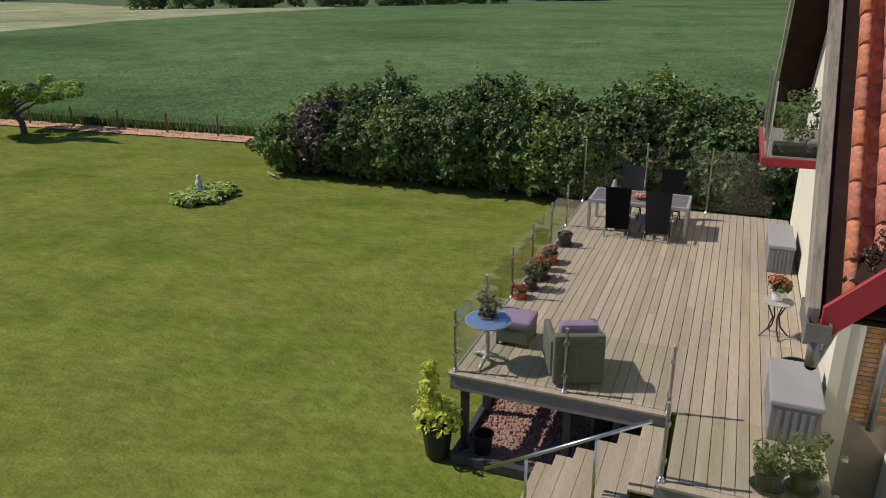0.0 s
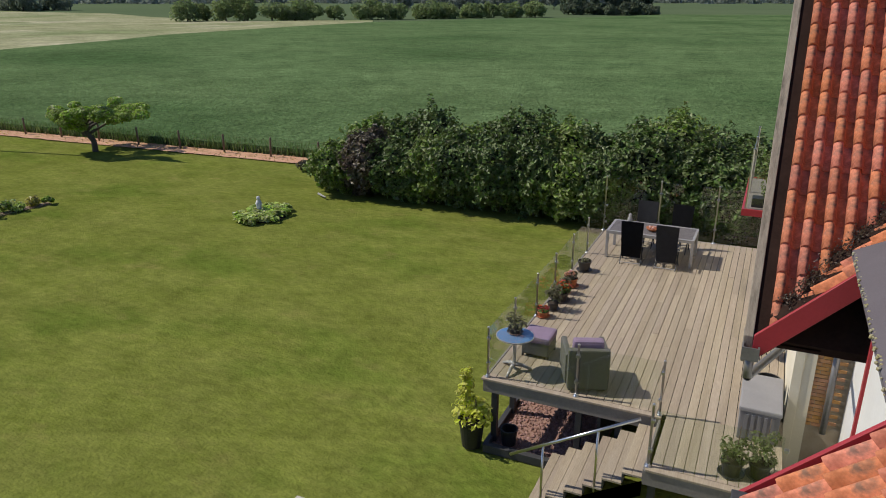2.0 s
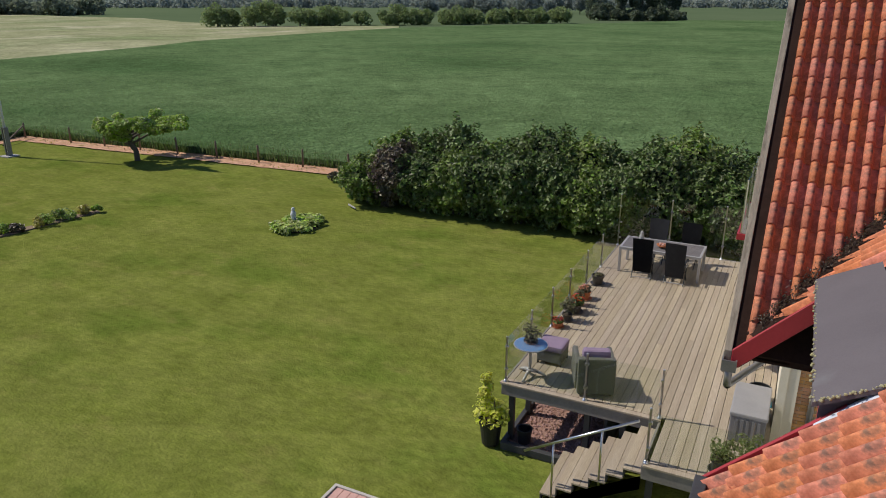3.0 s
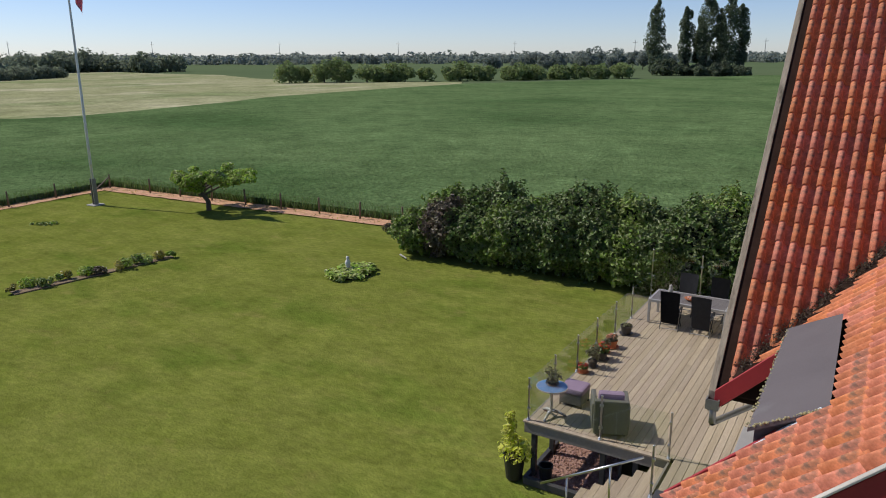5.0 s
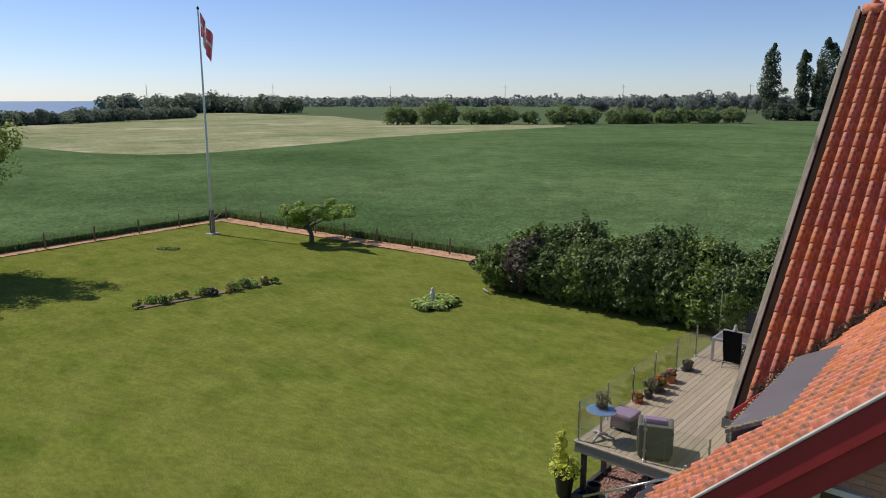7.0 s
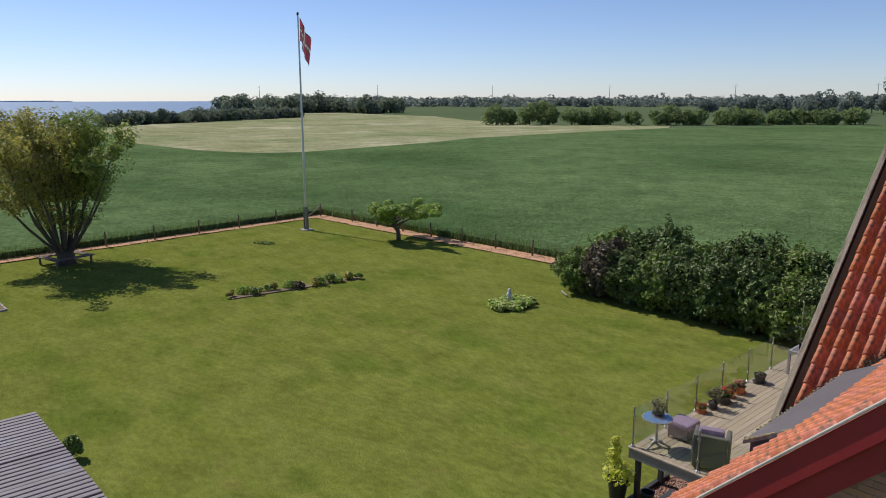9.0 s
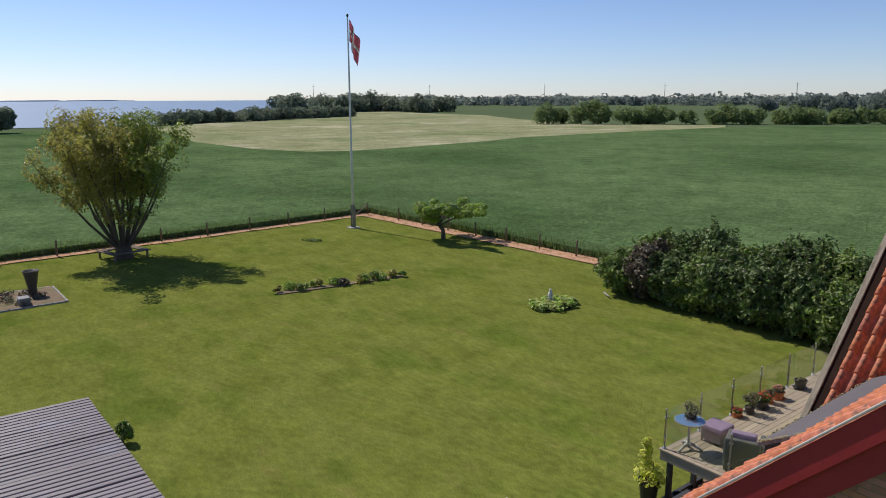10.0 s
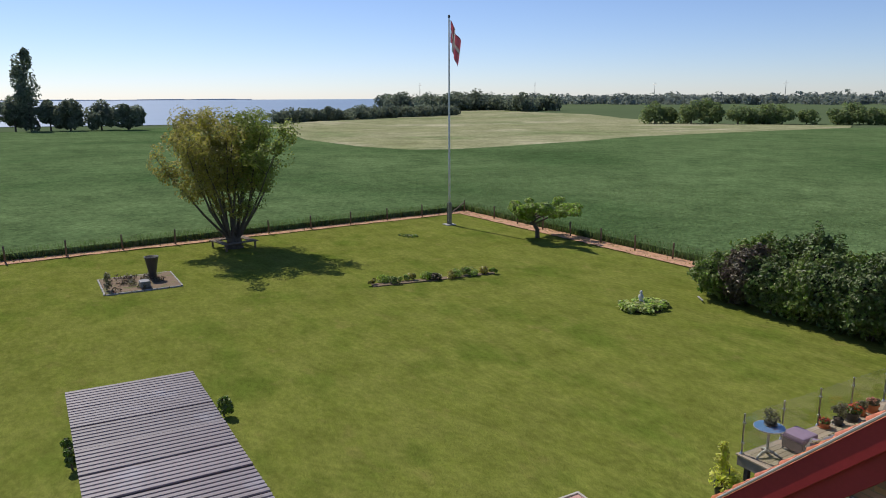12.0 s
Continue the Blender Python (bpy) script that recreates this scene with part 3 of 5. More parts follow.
def shrub(label, x, y, rx, ry, h, material, n, leaf, rng):
    s = thing("hedge_shrub", label, "shrub", (x, y, 0), group="garden hedge")
    for k in range(7):
        a = random.uniform(0, 6.28)
        bm = B()
        limb(bm, [Vector((math.cos(a) * 0.15, math.sin(a) * 0.15, -0.1)), Vector((math.cos(a) * rx * 0.4, math.sin(a) * ry * 0.4, h * 0.45)), Vector((math.cos(a) * rx * 0.6, math.sin(a) * ry * 0.6, h * 0.8))], 0.05, 0.015, 5)
        part("stem", bm, M["bark"], s)
    # solid core behind the leaves, its dark colour standing in for inner shade
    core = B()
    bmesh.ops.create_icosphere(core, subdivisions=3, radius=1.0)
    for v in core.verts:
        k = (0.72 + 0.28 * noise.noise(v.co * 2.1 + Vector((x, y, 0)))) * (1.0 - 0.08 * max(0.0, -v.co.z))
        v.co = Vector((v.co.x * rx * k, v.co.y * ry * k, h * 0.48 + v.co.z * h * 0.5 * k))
    part("inner_mass", core, M["core_shade"], s, "solid core painted near-black for the shrub's inner shade")
    d = rng.normal(size=(n, 3))
    d /= np.linalg.norm(d, axis=1, keepdims=True)
    d[:, 2] = np.where(d[:, 2] < -0.92, -d[:, 2], d[:, 2])
    k = np.array([0.94 + 0.36 * noise.noise(Vector((a * 2.1 + x, b * 2.1 + y, c * 2.1))) + 0.32 * noise.noise(Vector((a * 5.5 + x, b * 5.5, c * 5.5 + y))) + 0.2 * noise.noise(Vector((a * 12 + y, b * 12 + x, c * 12))) for a, b, c in d.tolist()])
    k = k * (1.0 - 0.08 * np.clip(-d[:, 2], 0, 1)) * (1.0 - 0.16 * rng.random(n) ** 2) + (rng.random(n) < 0.05) * rng.random(n) * 0.16
    c = np.stack([d[:, 0] * rx * k, d[:, 1] * ry * k, np.maximum(0.06, h * 0.5 + d[:, 2] * h * 0.5 * k)], 1)
    nn = d + rng.normal(size=d.shape) * 0.7
    nn[:, 2] += 0.35
    part("foliage", leaves_mesh("foliage", c, nn, leaf * (0.5 + 0.9 * rng.random(n)), material, rng), None, s)


# near-black core colour paints the shade seen in gaps between leaves
M["core_shade"] = mat("shade_dark_core", (0.012, 0.018, 0.007), (0.02, 0.026, 0.01), rough=1.0, scale=4, fine=20, bump=0.8, depth=0.1)
rng = np.random.default_rng(21)
kinds = ["leaf_lime", "leaf_red", "leaf_hedge", "leaf_lime", "leaf_hedge", "leaf_hedge", "leaf_hedge", "leaf_lime", "leaf_hedge", "leaf_hedge"]
names = {"leaf_hedge": "dense dark green garden shrub in the hedge row", "leaf_red": "lilac shrub with faded brownish blossom in the hedge row", "leaf_lime": "lighter green shrub in the hedge row"}
for k in range(13):
    x = -12.55 + 1.44 * k
    kk = kinds[k] if k < len(kinds) else "leaf_hedge"
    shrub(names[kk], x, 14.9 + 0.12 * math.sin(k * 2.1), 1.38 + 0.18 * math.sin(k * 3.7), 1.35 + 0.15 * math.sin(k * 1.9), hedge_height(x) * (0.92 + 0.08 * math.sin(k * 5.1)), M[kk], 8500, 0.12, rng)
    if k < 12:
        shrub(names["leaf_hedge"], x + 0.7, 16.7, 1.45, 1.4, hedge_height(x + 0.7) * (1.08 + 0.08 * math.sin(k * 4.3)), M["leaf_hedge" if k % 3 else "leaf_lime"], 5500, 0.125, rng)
log_bm = rod(B(), (-13.0, 13.75, 0.08), (-12.35, 13.3, 0.1), 0.045, 0.03, seg=8)
single("pale_log", log_bm, M["stone"], "pale weathered log at the hedge's foot", "log")
sm = thing("small_shrub", "small dark shrub beside the soil strip", "shrub", (-16.4, 17.35, 0))
part("foliage", clump_crown(rng, [(random.uniform(-0.4, 0.4), random.uniform(-0.3, 0.3), 0.3, 0.25, 0.8) for k in range(6)], 60, 0.1, M["leaf_red"], "foliage"), None, sm)
part("stem", rod(B(), (0, 0, -0.1), (0, 0, 0.3), 0.03, seg=6), M["bark"], sm)

# distant trees and hedgerows
rng = np.random.default_rng(33)
for k in range(26):
    f = k / 25
    x, y = -178 + 90 * f, 183 + 101 * f
    if 9 < k < 11:
        continue
    far_tree("field_tree", "green bushy tree in a far field hedgerow", (x + rng.normal() * 1.5, y + rng.normal() * 2, 0), rng.uniform(7, 11), rng.uniform(5.5, 8.5) + (2.5 if k < 5 else 0), rng, M["leaf_field"], 120, clumps=14, leaf=0.6)
for k, (x, y, h, w) in enumerate(((-92.5, 338, 35, 9.5), (-77.5, 335, 33, 7), (-73, 342, 29, 6), (-68.5, 336, 38.5, 10), (-64.5, 340, 31, 7), (-60, 337, 37, 9.5), (-55.5, 342, 33, 8))):
    far_tree("poplar", "tall narrow dark green poplar", (x, y, 0), w, h, rng, M["leaf_poplar"], 240, True, 24, 0.6)
for k in range(12):
    far_tree("field_tree", "dark bushy tree at the poplars' foot", (-89 + 3.4 * k, 333 + rng.normal() * 3, 0), 8, rng.uniform(5, 9), rng, M["leaf_poplar"], 60, clumps=12, leaf=0.9)
for x, y, h, w, tall in ((-236, -11, 25, 9, True), (-239, -15, 15, 10, False), (-233, -6, 11, 9, False), (-229, -1, 12, 10, False), (-227, 7, 9.5, 10, False), (-224, 14, 11, 10, False), (-240, -25, 12, 12, False), (-245, -31, 16, 12, False)):
    far_tree("shore_tree", "dark tree group standing before the bay", (x, y, 0), w, h, rng, M["leaf_shore_haze"], 220, tall, 18, 0.6)
for k in range(30):
    f = k / 29
    far_tree("shore_shrub", "low dark shrub along the shore", (-272 - 62 * f + rng.normal() * 3, 74 + 116 * f, 0), rng.uniform(8, 12), rng.uniform(4, 6.5) + 1.5 * f, rng, M["leaf_shore_haze"], 90, clumps=14, leaf=0.7)
for k in range(26):
    f = rng.random()
    far_tree("shore_wood_tree", "dark tree of a wood on the headland", (-540 + 150 * f + rng.normal() * 12, 262 + 26 * f + rng.normal() * 13, 0), rng.uniform(17, 27), rng.uniform(9, 16), rng, M["leaf_shore_haze"], 90, clumps=14, leaf=1.4)
for k in range(15):
    a, d = radians(28.0 - 0.95 * k + rng.normal() * 0.25), rng.uniform(470, 600)
    far_tree("far_tree", "tall leafy tree before the skyline", (7 - d * math.sin(a), -14 + d * math.cos(a), 0), rng.uniform(11, 17), rng.uniform(9, 13) + 0.6 * k, rng, M["leaf_far_haze"], 90, clumps=14, leaf=1.0)
# far belt of woods on the skyline, too many to count
cl = []
for k in range(420):
    a = radians(61.0 - 69.0 * k / 420 + rng.normal() * 0.1)
    d = rng.uniform(880, 1250)
    cl.append((-math.sin(a) * d, math.cos(a) * d, rng.uniform(2, 5), rng.uniform(7, 12), 0.6 + 0.5 * rng.random()))
tagged(new("far_woods", clump_crown(rng, cl, 70, 3.6, M["leaf_far_haze"], "far_woods")), "dark tree belt along the skyline, haze painted into its leaves", "woods", kind="stuff")
for k in range(9):
    a = radians(62 - 9.0 * k)
    p = thing("pylon", "thin far lattice power pylon on the skyline", "pylon", (-math.sin(a) * 1500, math.cos(a) * 1500, 0))
    part("tower", rod(B(), (0, 0, 0), (0, 0, 38), 0.9, 0.3, 4), M["zinc"], p)
    part("cross_arm", rod(B(), (-5, 0, 33), (5, 0, 33), 0.3, seg=4), M["zinc"], p)

# ---- garden beds and small things ----
rng = np.random.default_rng(44)
hosta = thing("hosta_bed", "round bed of pale green hostas on the lawn", "plant bed", (-13.2, 10.3, 0))
cl = []
for k in range(52):
    a, r = rng.uniform(0, 6.28), math.sqrt(rng.random())
    cl.append((math.cos(a) * r * 0.8, math.sin(a) * r * 1.1, 0.14, 0.24, 0.6))
part("foliage", clump_crown(rng, cl, 30, 0.17, M["leaf_hosta"], "foliage", up=2.2), None, hosta)
part("soil", lathe(B(), [(0.9, 0.0), (0.85, 0.03), (0.4, 0.06)], 24), M["earth"], hosta)
fig = [(0.16, 0), (0.16, 0.18), (0.12, 0.2), (0.13, 0.45), (0.17, 0.6), (0.13, 0.76), (0.07, 0.82), (0.1, 0.92), (0.08, 1.02), (0.03, 1.06)]
single("garden_statue", lathe(B(), [(r * 0.75, z * 0.66) for r, z in fig], 16), M["statue"], "small white stone statue standing among hostas", "statue", smooth=True, at=(-13.42, 10.35, 0.06))
row = thing("flower_row", "long narrow bed of low mixed perennials", "plant bed", (0, 0, 0))
soil_bm = B()
slab(soil_bm, [(-23.55, 1.25, 0.03), (-23.0, 1.15, 0.03), (-22.1, 8.1, 0.03), (-22.5, 8.2, 0.03)], 0.1)
part("soil", soil_bm, M["bedsoil"], row)
mats = ["leaf_tree", "leaf_apple", "leaf_lime", "leaf_hosta", "leaf_tree", "leaf_apple", "leaf_lime", "leaf_red"]
for k in range(14):
    f = k / 13
    c = (-23.3 + 0.95 * f + rng.normal() * 0.08, 1.45 + 6.5 * f, 0.2)
    r = rng.uniform(0.12, 0.42)
    c = (c[0] + rng.normal() * 0.1, c[1] + rng.normal() * 0.22, c[2])
    part("perennial", clump_crown(rng, [(c[0] + rng.normal() * 0.12, c[1] + rng.normal() * 0.12, 0.16 + 0.12 * rng.random(), r * 0.7, 0.9) for j in range(4)], 60, 0.085, M[mats[k % 8]], "perennial", up=0.6), None, row)
patch = thing("grass_patch", "small tuft of longer grass on the lawn", "grass", (-34.4, 9.14, 0))
tagged(part("tuft", clump_crown(rng, [(rng.normal() * 0.3, rng.normal() * 0.3, 0.03, 0.25, 0.4) for j in range(8)], 30, 0.1, M["leaf_lime"], "tuft", up=1.0), None, patch), kind="stuff")

stone_bed = thing("stone_edged_bed", "rectangular flower bed edged with pale stone", "plant bed", (-30.1, -9.15, 0))
part("soil", box(B(), -1.75, -1.8, -0.05, 1.75, 1.8, 0.05), M["bedsoil"], stone_bed)
edge_me = mesh_of("edging_stone", box(B(), -0.28, -0.04, -0.05, 0.28, 0.04, 0.05, 0.012), M["stone"])
for k in range(6):
    for sx, sy, tr in ((-1.5 + 0.6 * k, -1.85, 0), (-1.5 + 0.6 * k, 1.85, 0), (-1.8, -1.5 + 0.6 * k, 90), (1.8, -1.5 + 0.6 * k, 90)):
        e = part("edging_stone", edge_me, None, stone_bed)
        e.matrix_basis = pose(sx, sy, 0, random.uniform(-2, 2), 0, tr + random.uniform(-3, 3))
cl = [(rng.uniform(-1.5, 1.5), rng.uniform(-1.6, 1.2), 0.15, 0.22, 0.8) for k in range(26)]
tagged(part("planting", clump_crown(rng, cl, 30, 0.09, M["leaf_red"], "planting", up=0.8), None, stone_bed), kind="stuff")
part("tall_plant", clump_crown(rng, [(1.0, -1.6, 0.25 + 0.15 * k, 0.16, 1.0) for k in range(5)], 30, 0.09, M["leaf_grey"], "tall_plant"), None, stone_bed)
single("urn", lathe(B(), [(0.2, 0), (0.22, 0.08), (0.2, 0.3), (0.3, 0.85), (0.36, 1.15), (0.38, 1.2), (0.34, 1.2), (0.3, 1.05)], 18), M["darkpot"], "tall dark flared urn in the stone-edged bed", "urn", smooth=True, at=(-30.6, -8.4, 0.06))
single("stone_block", box(B(), -0.3, -0.25, 0, 0.3, 0.25, 0.35, 0.05), M["darkgrey"], "grey rough stone block beside the urn", "stone", at=(-28.85, -9.05, 0.06))
bench = thing("tree_bench", "weathered dark wooden bench built round the tree's trunk", "bench", (-37.0, -2.44, 0), 12)
for turn in range(4):
    m = pose(0, 0, 0, 0, 0, 90 * turn)
    for off in (0.78, 0.94, 1.1):
        slat = part("slat", box(B(), -off - 0.07, off - 0.07, 0.42, off - 0.085, off + 0.07, 0.46, 0.005), M["post"], bench)
        slat.matrix_basis = m
    leg = part("leg", box(B(), 0.95, 0.95, -0.02, 1.05, 1.05, 0.418, 0.005), M["post"], bench)
    leg.matrix_basis = m
for x, y, r in ((-11.35, -9.25, 0.2), (-10.75, -13.55, 0.13), (-10.1, -13.5, 0.12)):
    s = thing("low_shrub", "low green shrub beside the shed", "shrub", (x, y, 0))
    part("stem", rod(B(), (0, 0, -0.1), (0, 0, 0.6), 0.03, seg=6), M["bark"], s)
    part("foliage", clump_crown(rng, [(rng.normal() * r * 0.5, rng.normal() * r * 0.5, 0.2 + 0.06 * k, r * 0.8, 0.9) for k in range(6)], 70, 0.08, M["leaf_lime"], "foliage"), None, s)

lid = thing("sandbox", "low sandbox with pale pink boards and white frame", "sandbox", (-2.1, -3.08, 0))
for k in range(9):
    part("board", box(B(), 0.07 + 0.16 * k, -1.44, 0.22, 0.22 + 0.16 * k, -0.06, 0.27, 0.004), M["pinkroof"], lid)
for a in ((0, -1.5, 1.55, -1.44), (0, -0.06, 1.55, 0.0), (0, -1.44, 0.06, -0.06), (1.5, -1.44, 1.55, -0.06)):
    part("frame_board", box(B(), a[0], a[1], -0.02, a[2], a[3], 0.3, 0.005), M["whitecap"], lid)

# ---- shed with corrugated roof ----
shed = thing("shed", "open timber shed with a dark corrugated sheet roof", "shed")
X0, X1, Y0, Y1, ZR = -7.4, 2.1, -13.5, -10.74, 3.1
for k in range(9):
    w = (X1 - X0) / 9
    bm = B()
    for face in (0, 1):
        vs = []
        for i in range(43):
            x = X0 + w * k + w * i / 42
            z = ZR + (-0.035 if i % 6 == 5 else 0.02 - 0.004 * abs(i % 6 - 2)) - face * 0.012 + 0.004 * (k % 2) + 0.03 * (i / 42 - 0.5) * (1 if k in (1, 4, 5) else -0.4)
            vs.append((bm.verts.new((x, Y0, z + 0.02)), bm.verts.new((x, Y1, z - 0.02))))
        for i in range(42):
            bm.faces.new((vs[i][0], vs[i + 1][0], vs[i + 1][1], vs[i][1]) if not face else (vs[i][1], vs[i + 1][1], vs[i + 1][0], vs[i][0]))
    part("roof_sheet", bm, M["corr"], shed, "grey-lilac corrugated roof sheet")
for x in (-7.1, -4.3, -1.1, 1.9):
    for y in (-13.3, -11.1):
        part("post", box(B(), x - 0.06, y - 0.06, -0.05, x + 0.06, y + 0.06, ZR - 0.2, 0.006), M["darkwood"], shed)
for y in (-13.3, -11.1):
    part("beam", box(B(), X0 + 0.1, y - 0.05, ZR - 0.22, X1 - 0.1, y + 0.05, ZR - 0.06, 0.006), M["darkwood"], shed)
part("back_wall", box(B(), -6.9, -13.3, 0, 1.9, -13.24, ZR - 0.25), M["darkwood"], shed)

# ---- house ----
DZ = 1.4
TM, TW = 1.063, 1.016          # rise per metre of the main roof and of the wing roof
EY, EZ, VX = -2.6, 4.4, 4.2    # main eave, its height, the verge
RY = 3.75                      # main ridge
RZ = EZ + TM * (RY - EY)
WX, WYN = 4.35, -7.65         # wing eave and its near verge
WRX = 9.0                      # wing ridge
WRZ = EZ + TW * (WRX - WX)
NOTCH = (-5.75, -2.75)
house = thing("house", "brick farmhouse with orange pantile roofs", "house")
GX = 4.95


def wall_poly(pts, off, material, name="wall", label=""):
    bm = B()
    a = [bm.verts.new(p) for p in pts]
    b = [bm.verts.new((p[0] + off[0], p[1] + off[1], p[2] + off[2])) for p in pts]
    bm.faces.new(a)
    bm.faces.new(b[::-1])
    for i in range(len(pts)):
        j = (i + 1) % len(pts)
        bm.faces.new((a[i], b[i], b[j], a[j]))
    bmesh.ops.recalc_face_normals(bm, faces=bm.faces)
    return part(name, bm, material, house, label)


def zm(y):
    return EZ + TM * (y - EY)


def zw(x):
    return EZ + TW * (x - WX)


# main gable, its front wall, wing walls
wall_poly([(GX, 0.6, 0), (GX, 9.7, 0), (GX, 9.7, zm(-2.2) - 0.25), (GX, RY, RZ - 0.3), (GX, -2.2, zm(-2.2) - 0.25), (GX, -2.2, 4.2), (GX, 0.6, 4.2)], (0.3, 0, 0), M["yellow"], label="cream rendered gable wall")
wall_poly([(GX + 0.02, 0.62, 0), (8.5, 0.62, 0), (8.5, 0.62, 4.6), (GX + 0.02, 0.62, 4.6)], (0, 0.25, 0), M["mortar"], label="brick wall inside the covered recess")
part("corner_render", box(B(), GX - 0.012, 0.58, 0, GX + 0.13, 0.7, 4.19, 0.004), M["yellow"], house, "cream rendered corner strip")
wall_poly([(5.2, -7.35, 0), (5.2, -5.65, 0), (5.2, -5.65, 4.9), (5.2, -7.35, 4.9)], (0.3, 0, 0), M["mortar"], label="wing wall below the eaves")
wall_poly([(5.75, -5.65, 0), (5.75, 0.6, 0), (5.75, 0.6, 5.4), (5.75, -5.65, 5.4)], (0.3, 0, 0), M["white"], label="white wall at the back of the recess")
wall_poly([(5.2, -7.35, 0), (12.8, -7.35, 0), (12.8, -7.35, zw(5.2) - 0.2), (WRX, -7.35, WRZ - 0.3), (5.2, -7.35, zw(5.2) - 0.2)], (0, 0.3, 0), M["mortar"], label="red brick wing gable")
wall_poly([(12.8, -7.35, 0), (12.8, -2.2, 0), (12.8, -2.2, 4.9), (12.8, -7.35, 4.9)], (-0.3, 0, 0), M["redbrick"])
wall_poly([(16, -2.2, 0), (16, 9.7, 0), (16, 9.7, 4.5), (16, RY, RZ - 0.3), (16, -2.2, 4.5)], (-0.3, 0, 0), M["yellow"])
wall_poly([(GX, 9.7, 0), (16, 9.7, 0), (16, 9.7, 4.5), (GX, 9.7, 4.5)], (0, -0.3, 0), M["yellow"])

# roof decks under the tiles
bm = B()
slab(bm, [(VX + 0.05, EY, EZ - 0.15), (16.4, EY, EZ - 0.15), (16.4, RY, RZ - 0.15), (VX + 0.05, RY, RZ - 0.15)], 0.09)
part("roof_boarding", bm, M["brownwood"], house)
bm = B()
slab(bm, [(VX + 0.05, RY, RZ - 0.15), (16.4, RY, RZ - 0.15), (16.4, 2 * RY - EY, EZ - 0.15), (VX + 0.05, 2 * RY - EY, EZ - 0.15)], 0.03)
part("back_slope", bm, M["tile"], house, "clay tiled back slope")
bm = B()
slab(bm, [(VX + 0.05, RY, RZ - 0.19), (16.4, RY, RZ - 0.19), (16.4, 2 * RY - EY, EZ - 0.19), (VX + 0.05, 2 * RY - EY, EZ - 0.19)], 0.04)
part("roof_boarding", bm, M["brownwood"], house)
for ya, yb, xa in ((WYN + 0.09, NOTCH[0] - 0.02, WX), (NOTCH[0], NOTCH[1], 5.6), (NOTCH[1], 3.0, WX)):
    bm = B()
    slab(bm, [(xa, ya, zw(xa) - 0.22), (WRX, ya, WRZ - 0.22), (WRX, yb, WRZ - 0.22), (xa + max(0, (yb - EY)) * 1.046, yb, zw(xa + max(0, (yb - EY)) * 1.046) - 0.22)], 0.09)
    part("roof_boarding", bm, M["brownwood"], house)
bm = B()
slab(bm, [(WRX, WYN + 0.09, WRZ - 0.22), (2 * WRX - WX, WYN + 0.09, EZ - 0.22), (2 * WRX - WX, 2.0, EZ - 0.22), (WRX, 2.0, WRZ - 0.22)], 0.09)
part("roof_boarding", bm, M["tile"], house)


def sloped_board(name, a, b, across, height, thick, material, label=""):
    """A board that runs from a to b, height high, thick along across."""
    bm = B()
    a, b, across = Vector(a), Vector(b), Vector(across)
    low = Vector((0, 0, -height))
    q = [a, b, b + low, a + low]
    f0 = [bm.verts.new(p) for p in q]
    f1 = [bm.verts.new(p + across * thick) for p in q]
    bm.faces.new(f0)
    bm.faces.new(f1[::-1])
    for i in range(4):
        bm.faces.new((f0[i], f1[i], f1[(i + 1) % 4], f0[(i + 1) % 4]))
    bmesh.ops.recalc_face_normals(bm, faces=bm.faces)
    bmesh.ops.bevel(bm, geom=list(bm.edges), offset=0.006, segments=1, affect="EDGES")
    return part(name, bm, material, house, label)


# main verge: silvered board outside, dark board on top, near-black for the verge shadow
sloped_board("verge_board", (VX - 0.055, EY - 0.12, zm(EY - 0.12) + 0.03), (VX - 0.055, RY, RZ + 0.03), (1, 0, 0), 0.34, 0.1, M["oldwood"], "silvered weathered verge board")
sloped_board("verge_board", (VX - 0.03, 2 * RY - EY + 0.1, EZ + 0.05), (VX - 0.03, RY, RZ + 0.1), (1, 0, 0), 0.34, 0.05, M["oldwood"], "silvered weathered verge board")
bm = B()
slab(bm, [(VX + 0.02, EY - 0.1, zm(EY - 0.1) - 0.02), (VX + 0.2, EY - 0.1, zm(EY - 0.1) - 0.02), (VX + 0.2, RY, RZ - 0.02), (VX + 0.02, RY, RZ - 0.02)], 0.03)
part("verge_cover", bm, M["brownwood"], house, "dark brown verge cover board, near-black for the shadow there")
# soffit under the gable overhang
bm = B()
slab(bm, [(VX + 0.03, EY, EZ - 0.18), (GX, EY, EZ - 0.18), (GX, RY, RZ - 0.18), (VX + 0.03, RY, RZ - 0.18)], 0.02)
part("soffit", bm, M["brownwood"], house)
# wing near gable: red bargeboards with pale cap
sloped_board("bargeboard", (WX - 0.15, WYN, zw(WX - 0.15) - 0.047), (WRX, WYN, WRZ - 0.047), (0, 1, 0), 0.34, 0.05, M["redpaint"], "red painted bargeboard")
sloped_board("bargeboard", (WX - 0.1, WYN + 0.045, zw(WX - 0.1) - 0.36), (WRX, WYN + 0.045, WRZ - 0.36), (0, 1, 0), 0.32, 0.04, M["redpaint"], "red painted lower bargeboard")
sloped_board("bargeboard", (2 * WRX - WX + 0.15, WYN, zw(WX - 0.15) + 0.02), (WRX, WYN, WRZ + 0.02), (0, 1, 0), 0.34, 0.05, M["redpaint"])
sloped_board("verge_cap", (WX - 0.15, WYN - 0.02, zw(WX - 0.15) + 0.0), (WRX, WYN - 0.02, WRZ + 0.0), (0, 1, 0), 0.035, 0.06, M["whitecap"], "pale mortar verge cap")
bm = B()
